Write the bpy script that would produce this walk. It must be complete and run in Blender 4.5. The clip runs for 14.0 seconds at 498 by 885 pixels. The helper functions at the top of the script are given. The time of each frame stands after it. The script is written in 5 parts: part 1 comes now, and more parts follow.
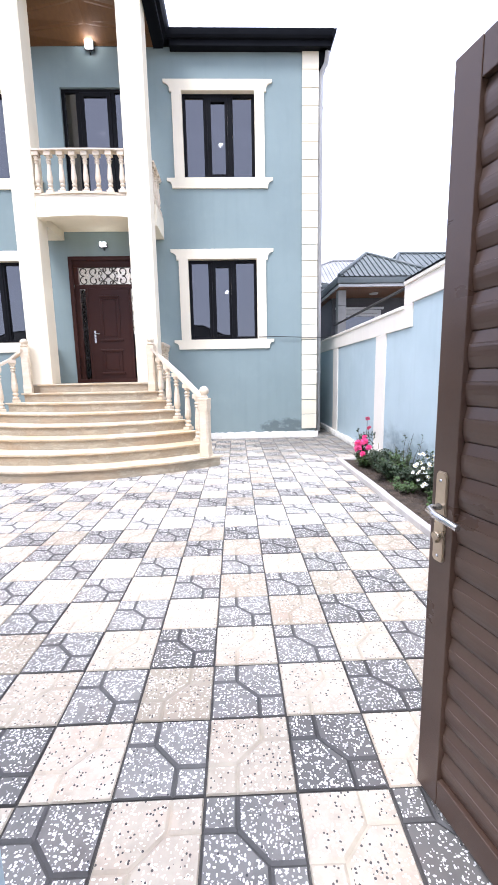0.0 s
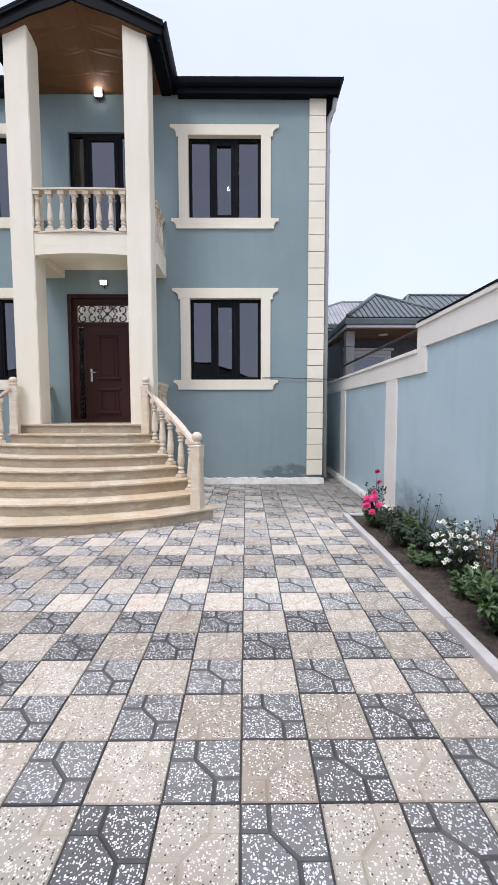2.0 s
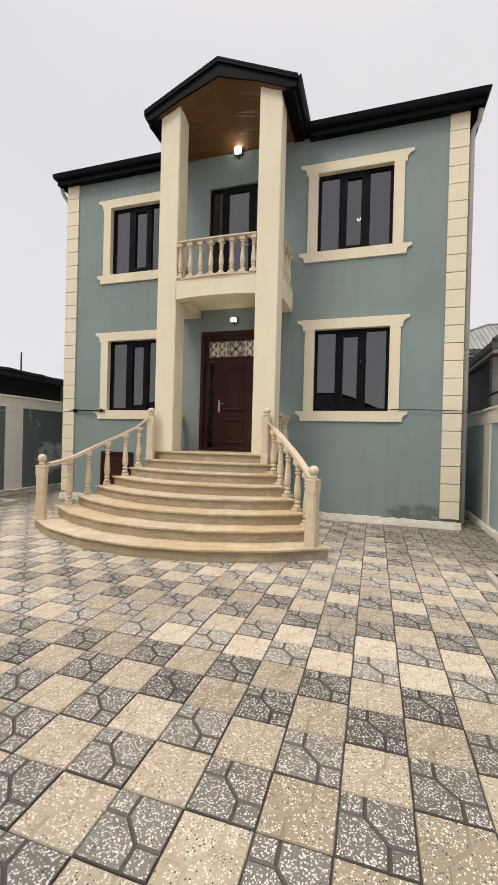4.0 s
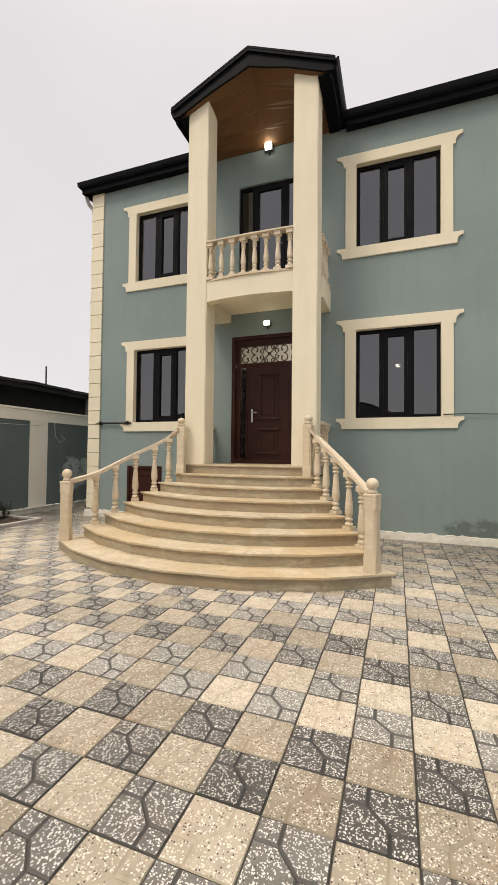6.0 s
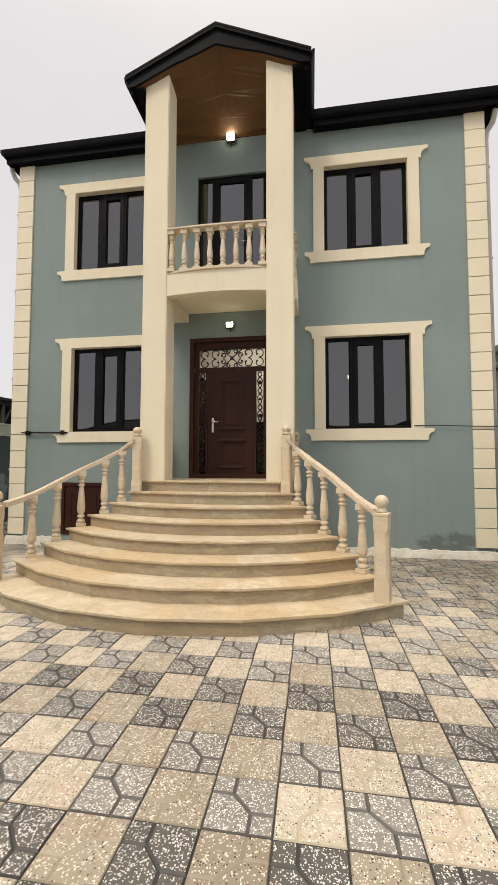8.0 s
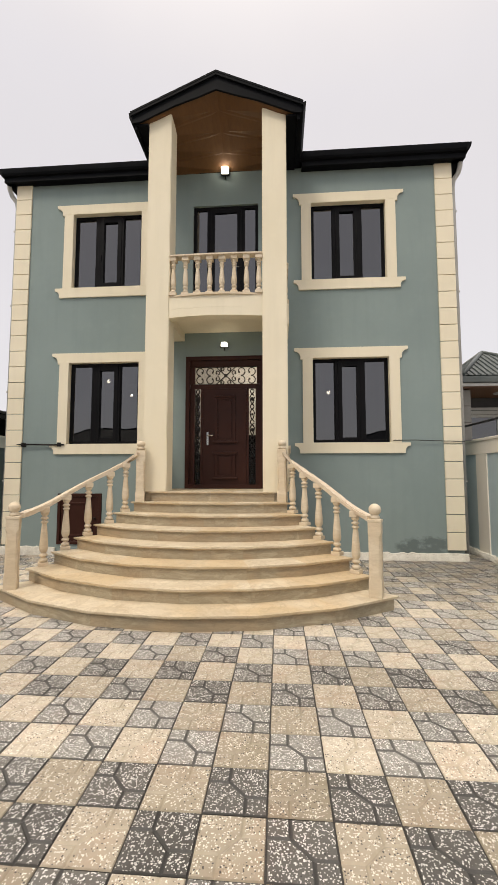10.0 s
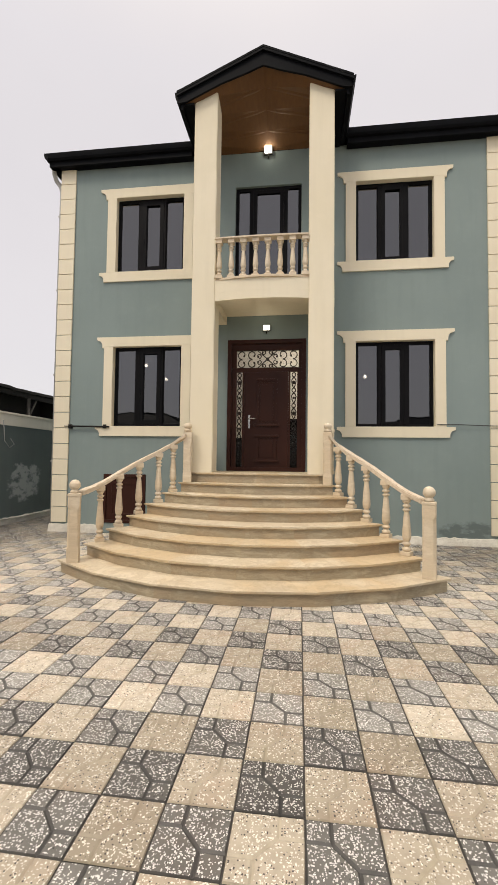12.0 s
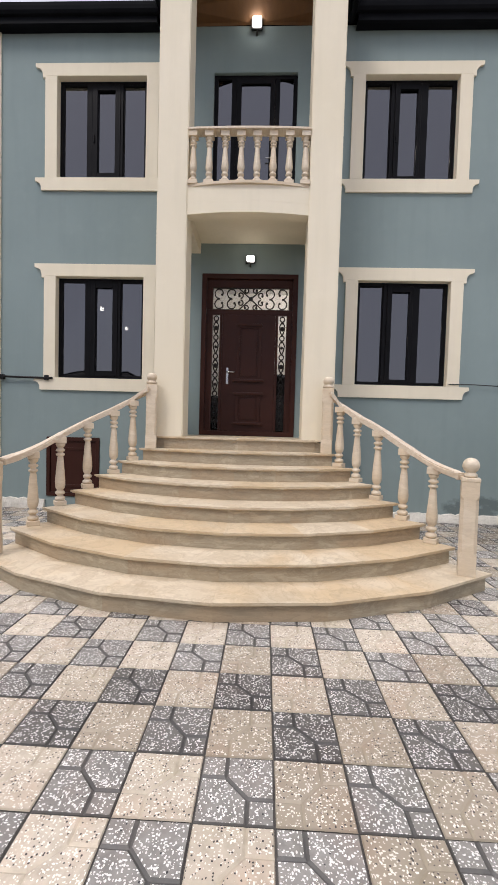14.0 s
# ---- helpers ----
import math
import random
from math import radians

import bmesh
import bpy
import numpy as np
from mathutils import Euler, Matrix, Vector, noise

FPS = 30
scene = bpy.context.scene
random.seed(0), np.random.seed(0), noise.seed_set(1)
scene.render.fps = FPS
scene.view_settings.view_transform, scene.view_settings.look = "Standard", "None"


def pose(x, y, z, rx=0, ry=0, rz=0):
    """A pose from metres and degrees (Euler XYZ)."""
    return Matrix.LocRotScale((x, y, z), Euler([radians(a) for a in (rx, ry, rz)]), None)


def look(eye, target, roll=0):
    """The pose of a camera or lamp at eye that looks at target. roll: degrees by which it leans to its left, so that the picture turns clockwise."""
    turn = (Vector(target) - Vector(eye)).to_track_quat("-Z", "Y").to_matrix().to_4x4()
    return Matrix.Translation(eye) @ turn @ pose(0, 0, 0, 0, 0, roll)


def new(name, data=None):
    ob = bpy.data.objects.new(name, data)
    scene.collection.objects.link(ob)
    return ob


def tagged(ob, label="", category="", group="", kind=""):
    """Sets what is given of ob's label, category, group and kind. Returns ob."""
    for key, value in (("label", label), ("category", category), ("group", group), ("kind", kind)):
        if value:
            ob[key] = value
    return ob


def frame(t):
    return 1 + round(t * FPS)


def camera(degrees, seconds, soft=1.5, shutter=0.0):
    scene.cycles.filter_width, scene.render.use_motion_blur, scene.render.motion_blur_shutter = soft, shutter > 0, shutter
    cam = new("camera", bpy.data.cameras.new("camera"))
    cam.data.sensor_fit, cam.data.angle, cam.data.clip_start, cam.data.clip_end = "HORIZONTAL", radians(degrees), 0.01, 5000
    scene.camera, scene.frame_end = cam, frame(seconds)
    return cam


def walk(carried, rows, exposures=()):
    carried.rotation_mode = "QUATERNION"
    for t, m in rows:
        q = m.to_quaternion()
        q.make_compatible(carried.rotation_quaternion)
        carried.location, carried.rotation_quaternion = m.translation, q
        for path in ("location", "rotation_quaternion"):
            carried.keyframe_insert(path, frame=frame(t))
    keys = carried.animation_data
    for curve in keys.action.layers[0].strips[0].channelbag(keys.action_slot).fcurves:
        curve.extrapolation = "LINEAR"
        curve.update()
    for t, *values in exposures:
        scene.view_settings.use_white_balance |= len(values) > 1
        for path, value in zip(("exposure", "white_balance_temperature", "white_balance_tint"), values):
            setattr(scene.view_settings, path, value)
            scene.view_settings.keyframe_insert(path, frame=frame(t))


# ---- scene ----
cam = camera(62.9, 14.0, 1.1)
PATH = [
    (0, (0.0, -0.019, 1.329), (0.059, 1.955, 1.012), -1.1),
    (0.5, (0.131, 0.119, 1.351), (0.261, 2.093, 1.057), -1.0),
    (1, (0.196, 0.208, 1.362), (0.344, 2.186, 1.101), -0.7),
    (1.5, (0.205, 0.382, 1.379), (0.316, 2.368, 1.167), -0.5),
    (2, (0.193, 0.569, 1.467), (0.208, 2.563, 1.321), -0.1),
    (2.5, (0.19, 0.659, 1.494), (0.051, 2.652, 1.408), 0.3),
    (3, (0.216, 0.708, 1.51), (-0.1, 2.683, 1.469), 0.8),
    (3.5, (0.253, 0.739, 1.52), (-0.223, 2.682, 1.499), 1.3),
    (4, (0.272, 0.78, 1.511), (-0.316, 2.691, 1.502), 1.5),
    (6.5, (-0.443, 1.424, 1.466), (-1.126, 3.303, 1.539), 0.7),
    (7, (-0.694, 1.55, 1.495), (-1.298, 3.454, 1.589), 0.6),
    (7.5, (-0.934, 1.682, 1.494), (-1.401, 3.623, 1.603), 0.4),
    (8, (-1.161, 1.772, 1.509), (-1.467, 3.745, 1.62), 0.1),
    (10.5, (-1.643, 1.098, 1.554), (-1.79, 3.087, 1.713), 0.0),
    (11, (-1.747, 1.038, 1.551), (-1.955, 3.021, 1.709), 0.2),
    (11.5, (-1.85, 1.011, 1.536), (-2.098, 2.991, 1.665), 0.5),
    (12, (-1.964, 1.118, 1.494), (-2.21, 3.101, 1.578), 0.7),
    (12.5, (-2.087, 1.384, 1.478), (-2.287, 3.373, 1.507), 0.7),
    (13, (-2.222, 1.702, 1.449), (-2.344, 3.698, 1.428), 0.8),
    (13.5, (-2.304, 2.043, 1.429), (-2.371, 4.041, 1.373), 1.1),
    (14, (-2.309, 2.392, 1.436), (-2.385, 4.389, 1.355), 1.6),
]
EXPOSURES = [
    (0.0, 1.33, 5850, 15), (0.5, 1.02, 5750, 15), (1.0, 0.92, 5800, 14), (1.5, 0.74, 5850, 13), (2.0, 0.46, 5900, 13),
    (3.0, 0.24, 6200, 13.5), (3.5, 0.21, 7050, 11), (4.0, 0.2, 7500, 9.5), (6.5, 0.22, 7800, 8.2), (8.0, 0.22, 7800, 8.2), (11.0, 0.21, 7600, 9.5),
    (13.0, 0.19, 7800, 10), (13.5, 0.2, 7150, 12.5), (14.0, 0.2, 6600, 13.5),
]
walk(cam, [(t, look(eye, target, roll)) for t, eye, target, roll in PATH], EXPOSURES)

# ---- world and light: an overcast day ----
world = bpy.data.worlds.new("overcast_sky")
scene.world = world
world.use_nodes = True
wt = world.node_tree
wt.nodes.clear()
w_out = wt.nodes.new("ShaderNodeOutputWorld")
w_sky = wt.nodes.new("ShaderNodeTexSky")
w_sky.sky_type = "NISHITA"
w_sky.sun_disc = False
w_sky.sun_elevation = radians(53.5)
w_sky.sun_rotation = radians(211)
w_b1 = wt.nodes.new("ShaderNodeBackground")
w_b1.inputs["Strength"].default_value = 0.02
w_b2 = wt.nodes.new("ShaderNodeBackground")
w_tc = wt.nodes.new("ShaderNodeTexCoord")
w_no = wt.nodes.new("ShaderNodeTexNoise")
w_no.inputs["Scale"].default_value = 1.6
w_no.inputs["Detail"].default_value = 4
w_rp = wt.nodes.new("ShaderNodeValToRGB")
w_rp.color_ramp.elements[0].position = 0.3
w_rp.color_ramp.elements[0].color = (0.86, 0.86, 0.945, 1)
w_rp.color_ramp.elements[1].position = 0.75
w_rp.color_ramp.elements[1].color = (0.955, 0.95, 1.02, 1)
w_add = wt.nodes.new("ShaderNodeAddShader")
wt.links.new(w_tc.outputs["Generated"], w_no.inputs["Vector"])
wt.links.new(w_no.outputs["Fac"], w_rp.inputs["Fac"])
# an overcast dome is brightest overhead
w_sep = wt.nodes.new("ShaderNodeSeparateXYZ")
w_pow = wt.nodes.new("ShaderNodeMath")
w_pow.operation, w_pow.inputs[1].default_value = "POWER", 14.0
w_cl = wt.nodes.new("ShaderNodeClamp")
w_lift = wt.nodes.new("ShaderNodeMath")
w_lift.operation, w_lift.inputs[1].default_value, w_lift.inputs[2].default_value = "MULTIPLY_ADD", 4.4, 0.69
wt.links.new(w_tc.outputs["Generated"], w_sep.inputs[0])
wt.links.new(w_sep.outputs[2], w_cl.inputs[0])
wt.links.new(w_cl.outputs[0], w_pow.inputs[0])
wt.links.new(w_pow.outputs[0], w_lift.inputs[0])
wt.links.new(w_lift.outputs[0], w_b2.inputs["Strength"])
# cooler haze low down, whiter cloud overhead
w_tone = wt.nodes.new("ShaderNodeValToRGB")
w_tone.color_ramp.elements[0].position, w_tone.color_ramp.elements[0].color = 0.7, (0.955, 0.985, 1.06, 1)
w_tone.color_ramp.elements[1].position, w_tone.color_ramp.elements[1].color = 0.95, (1.02, 1.0, 0.955, 1)
w_mix = wt.nodes.new("ShaderNodeMix")
w_mix.data_type, w_mix.blend_type = "RGBA", "MULTIPLY"
w_mix.inputs[0].default_value = 1.0
wt.links.new(w_cl.outputs[0], w_tone.inputs[0])
wt.links.new(w_rp.outputs["Color"], w_mix.inputs[6])
wt.links.new(w_tone.outputs[0], w_mix.inputs[7])
wt.links.new(w_mix.outputs[2], w_b2.inputs["Color"])
wt.links.new(w_sky.outputs["Color"], w_b1.inputs["Color"])
wt.links.new(w_b1.outputs[0], w_add.inputs[0])
wt.links.new(w_b2.outputs[0], w_add.inputs[1])
wt.links.new(w_add.outputs[0], w_out.inputs["Surface"])

sun = new("sun", bpy.data.lights.new("sun", "SUN"))
sun.data.energy, sun.data.angle, sun.data.color = 1.25, radians(18), (1.0, 0.97, 0.93)
sun.matrix_world = look((-7.8, -3.5, 13.5), (-2.6, 5, 0))


# ---- materials ----
def material(name, rough=0.7, metal=0.0):
    m = bpy.data.materials.new(name)
    m.use_nodes = True
    b = m.node_tree.nodes["Principled BSDF"]
    b.inputs["Roughness"].default_value, b.inputs["Metallic"].default_value = rough, metal
    return m, m.node_tree, b


def node(nt, kind, links=(), **props):
    n = nt.nodes.new(kind)
    for key, value in props.items():
        n.inputs[key.replace("_", " ")].default_value = value
    for src, dst in links:
        nt.links.new(src, n.inputs[dst])
    return n


def calc(nt, op, a, b=None, c=None):
    n = nt.nodes.new("ShaderNodeMath")
    n.operation = op
    for i, v in enumerate((a, b, c)):
        if v is None:
            continue
        if isinstance(v, (int, float)):
            n.inputs[i].default_value = v
        else:
            nt.links.new(v, n.inputs[i])
    return n.outputs[0]


def blend(nt, fac, a, b, mode="MIX"):
    n = nt.nodes.new("ShaderNodeMix")
    n.data_type, n.blend_type = "RGBA", mode
    for i, v in ((0, fac), (6, a), (7, b)):
        if isinstance(v, (int, float)):
            n.inputs[i].default_value = v
        elif isinstance(v, tuple):
            n.inputs[i].default_value = (*v, 1)
        else:
            nt.links.new(v, n.inputs[i])
    return n.outputs[2]


def ramp(nt, fac, stops, constant=False):
    n = nt.nodes.new("ShaderNodeValToRGB")
    e = n.color_ramp.elements
    n.color_ramp.interpolation = "CONSTANT" if constant else "LINEAR"
    while len(e) < len(stops):
        e.new(0.5)
    for el, (p, v) in zip(e, stops):
        el.position = p
        el.color = (*v, 1) if isinstance(v, tuple) else (v, v, v, 1)
    nt.links.new(fac, n.inputs[0])
    return n.outputs[0]


def place(nt, scale=(1, 1, 1)):
    g = nt.nodes.new("ShaderNodeNewGeometry")
    mp = node(nt, "ShaderNodeMapping", [(g.outputs["Position"], "Vector")])
    mp.inputs["Scale"].default_value = scale
    return mp.outputs[0]


def noise_at(nt, vec, scale, detail=4, rough=0.55):
    return node(nt, "ShaderNodeTexNoise", [(vec, "Vector")], Scale=scale, Detail=detail, Roughness=rough).outputs["Fac"]


def relief(nt, b, height, strength, distance):
    n = node(nt, "ShaderNodeBump", [(height, "Height")], Strength=strength, Distance=distance)
    nt.links.new(n.outputs[0], b.inputs["Normal"])


def surface(name, c1, c2, scale=1.5, rough=0.7, metal=0.0, grain=60, depth=0.002, strength=0.35, stretch=(1, 1, 1), speck=0.0, spec=0.5):
    """A painted or plain surface: two tones at a large scale, grain, fine relief."""
    m, nt, b = material(name, rough, metal)
    v = place(nt, stretch)
    big, fine = noise_at(nt, v, scale, 5), noise_at(nt, v, grain, 3)
    col = blend(nt, ramp(nt, big, [(0.3, 0.0), (0.7, 1.0)]), c1, c2)
    dark = tuple(x * (0.75 - speck) for x in c1)
    col = blend(nt, calc(nt, "MULTIPLY", ramp(nt, fine, [(0.45, 0.0), (0.8, 1.0)]), 0.35 + speck), col, dark)
    nt.links.new(col, b.inputs["Base Color"])
    r = calc(nt, "MULTIPLY_ADD", big, 0.2, rough - 0.1)
    nt.links.new(r, b.inputs["Roughness"])
    b.inputs["Specular IOR Level"].default_value = spec
    relief(nt, b, calc(nt, "ADD", fine, calc(nt, "MULTIPLY", big, 0.8)), strength, depth)
    return m


def stucco(name, c1, c2, stain=None):
    """Painted plaster: faint roller texture, uneven patches, rain marks that run down."""
    m, nt, b = material(name, 0.85)
    v, vs = place(nt), place(nt, (6, 6, 0.5))
    big, mid, fine, run = noise_at(nt, v, 0.7, 4), noise_at(nt, v, 5, 5), noise_at(nt, v, 140, 2), noise_at(nt, vs, 1.2, 5)
    col = blend(nt, ramp(nt, big, [(0.3, 0.0), (0.7, 1.0)]), c1, c2)
    col = blend(nt, calc(nt, "MULTIPLY", ramp(nt, run, [(0.5, 0.0), (0.8, 1.0)]), 0.22), col, tuple(x * 0.8 for x in c1))
    col = blend(nt, calc(nt, "MULTIPLY", ramp(nt, mid, [(0.55, 0.0), (0.8, 1.0)]), 0.18), col, tuple(min(1, x * 1.15) for x in c2))
    if stain:
        (px, py, pz), reach, tone, lo, hi = stain
        off = nt.nodes.new("ShaderNodeVectorMath")
        off.operation = "SUBTRACT"
        nt.links.new(v, off.inputs[0])
        off.inputs[1].default_value = (px, py, pz)
        sc = nt.nodes.new("ShaderNodeVectorMath")
        sc.operation = "DIVIDE"
        nt.links.new(off.outputs[0], sc.inputs[0])
        sc.inputs[1].default_value = reach
        ln = nt.nodes.new("ShaderNodeVectorMath")
        ln.operation = "LENGTH"
        nt.links.new(sc.outputs[0], ln.inputs[0])
        inside = ramp(nt, ln.outputs["Value"], [(0.4, 1.0), (1.0, 0.0)])
        blot = ramp(nt, calc(nt, "MULTIPLY", inside, noise_at(nt, place(nt, (1, 1, 1.6)), 4.5, 6, 0.65)), [(lo, 0.0), (hi, 1.0)])
        col = blend(nt, calc(nt, "MULTIPLY", blot, 0.75), col, tone)
    nt.links.new(col, b.inputs["Base Color"])
    relief(nt, b, calc(nt, "ADD", calc(nt, "MULTIPLY", mid, 1.5), fine), 0.35, 0.004)
    return m


def terrazzo(name, base, tint, chip, fleck, chip_share, joint=False, fleck_share=0.1, lift=0.0, swing=0.78):
    """Pressed paving: cement with chips, toned course by course, each slab a little different."""
    m, nt, b = material(name, 0.6)
    v = place(nt)
    sep = node(nt, "ShaderNodeSeparateXYZ", [(v, "Vector")])
    fx = calc(nt, "FLOOR", calc(nt, "DIVIDE", calc(nt, "SUBTRACT", sep.outputs[0], 0.17), 0.3))
    fy = calc(nt, "FLOOR", calc(nt, "DIVIDE", calc(nt, "SUBTRACT", sep.outputs[1], 2.0), 0.3))
    cmb = node(nt, "ShaderNodeCombineXYZ", [(fx, "X"), (fy, "Y")])
    rnd = node(nt, "ShaderNodeTexWhiteNoise", [(cmb.outputs[0], "Vector")]).outputs["Value"]
    # courses laid from paler and darker batches
    course = ramp(nt, calc(nt, "DIVIDE", calc(nt, "ADD", fy, 6.01), 30.0), [
        (0.0, 0.5), (0.133, 0.55), (0.2, 0.35), (0.233, 0.42), (0.267, 0.06), (0.333, 0.82), (0.4, 0.02), (0.433, 0.14), (0.467, 0.7), (0.533, 0.95),
        (0.6, 0.9), (0.667, 0.75), (0.733, 0.85), (0.8, 0.7)], True)
    patch = noise_at(nt, place(nt, (0.5, 1.0, 1.0)), 0.8, 3)
    tone = calc(nt, "ADD", calc(nt, "MULTIPLY_ADD", course, swing, lift), calc(nt, "MULTIPLY", rnd, 0.3))
    tone = calc(nt, "ADD", tone, calc(nt, "MULTIPLY_ADD", patch, 0.55, -0.27))
    col = blend(nt, tone, base, tint)
    dirt = noise_at(nt, v, 9, 5, 0.65)
    col = blend(nt, calc(nt, "MULTIPLY", ramp(nt, dirt, [(0.5, 0.0), (0.75, 1.0)]), 0.35), col, tuple(x * 0.62 for x in base))
    odd = node(nt, "ShaderNodeTexWhiteNoise", [(cmb.outputs[0], "Vector")]).outputs["Color"]
    oddv = node(nt, "ShaderNodeSeparateColor", [(odd, "Color")]).outputs[2]
    col = blend(nt, calc(nt, "MULTIPLY", ramp(nt, oddv, [(0.8, 0.0), (0.82, 1.0)]), 0.65), col, tuple(0.75 * x + 0.12 * y for x, y in zip(base, tint)))
    blush = noise_at(nt, v, 2.7, 5, 0.6)
    col = blend(nt, calc(nt, "MULTIPLY", ramp(nt, blush, [(0.5, 0.0), (0.68, 1.0)]), 0.45), col, (0.98, 0.78, 0.7), "MULTIPLY")
    col = blend(nt, calc(nt, "MULTIPLY", ramp(nt, blush, [(0.3, 1.0), (0.45, 0.0)]), 0.4), col, (0.72, 0.72, 0.58), "MULTIPLY")
    mottle = noise_at(nt, v, 16, 4, 0.6)
    col = blend(nt, calc(nt, "MULTIPLY", ramp(nt, mottle, [(0.42, 0.0), (0.68, 1.0)]), 0.42), col, tuple(0.6 * x + 0.28 * y for x, y in zip(base, tint)))
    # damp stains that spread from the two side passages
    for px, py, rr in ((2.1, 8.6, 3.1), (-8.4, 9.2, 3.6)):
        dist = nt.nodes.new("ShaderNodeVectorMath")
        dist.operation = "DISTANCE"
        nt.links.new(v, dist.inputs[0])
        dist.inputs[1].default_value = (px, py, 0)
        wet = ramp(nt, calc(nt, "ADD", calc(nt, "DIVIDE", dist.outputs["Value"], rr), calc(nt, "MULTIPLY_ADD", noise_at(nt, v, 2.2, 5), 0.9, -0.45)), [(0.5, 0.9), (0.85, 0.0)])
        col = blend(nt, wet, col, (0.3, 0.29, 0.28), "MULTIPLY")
    if not joint:
        warp = node(nt, "ShaderNodeTexNoise", [(v, "Vector")], Scale=80.0, Detail=2.0)
        wv = nt.nodes.new("ShaderNodeVectorMath")
        wv.operation = "MULTIPLY_ADD"
        nt.links.new(warp.outputs["Color"], wv.inputs[0])
        wv.inputs[1].default_value = (0.003, 0.003, 0.0)
        nt.links.new(v, wv.inputs[2])
        clump = calc(nt, "MULTIPLY_ADD", noise_at(nt, v, 7, 2), 0.9, chip_share - 0.62)
        # oblong chips that lie both ways
        for long in ((1.0, 0.62, 1.0), (0.6, 1.05, 1.0)):
            lay = node(nt, "ShaderNodeMapping", [(wv.outputs[0], "Vector")])
            lay.inputs["Scale"].default_value = long
            lay.inputs["Rotation"].default_value = (0, 0, 0.5)
            cells = node(nt, "ShaderNodeTexVoronoi", [(lay.outputs[0], "Vector")], Scale=112.0)
            pick = node(nt, "ShaderNodeSeparateColor", [(cells.outputs["Color"], "Color")])
            near = calc(nt, "LESS_THAN", cells.outputs["Distance"], calc(nt, "MULTIPLY_ADD", pick.outputs[1], 0.25, 0.19))
            has = calc(nt, "MULTIPLY", near, calc(nt, "LESS_THAN", pick.outputs[0], clump))
            white = blend(nt, calc(nt, "MULTIPLY", calc(nt, "ADD", tone, pick.outputs[2]), 0.5), tuple(x * 0.68 for x in chip), chip)
            col = blend(nt, has, col, white)
        small = node(nt, "ShaderNodeTexVoronoi", [(wv.outputs[0], "Vector")], Scale=88.0)
        sp = node(nt, "ShaderNodeSeparateColor", [(small.outputs["Color"], "Color")])
        spot = calc(nt, "MULTIPLY", calc(nt, "LESS_THAN", small.outputs["Distance"], 0.33), calc(nt, "LESS_THAN", sp.outputs[0], calc(nt, "MULTIPLY", noise_at(nt, v, 5, 2), fleck_share)))
        col = blend(nt, spot, col, fleck)
    nt.links.new(col, b.inputs["Base Color"])
    nt.links.new(calc(nt, "MULTIPLY_ADD", dirt, 0.35, 0.38), b.inputs["Roughness"])
    relief(nt, b, calc(nt, "ADD", noise_at(nt, v, 180, 2), dirt), 0.3, 0.0015)
    return m


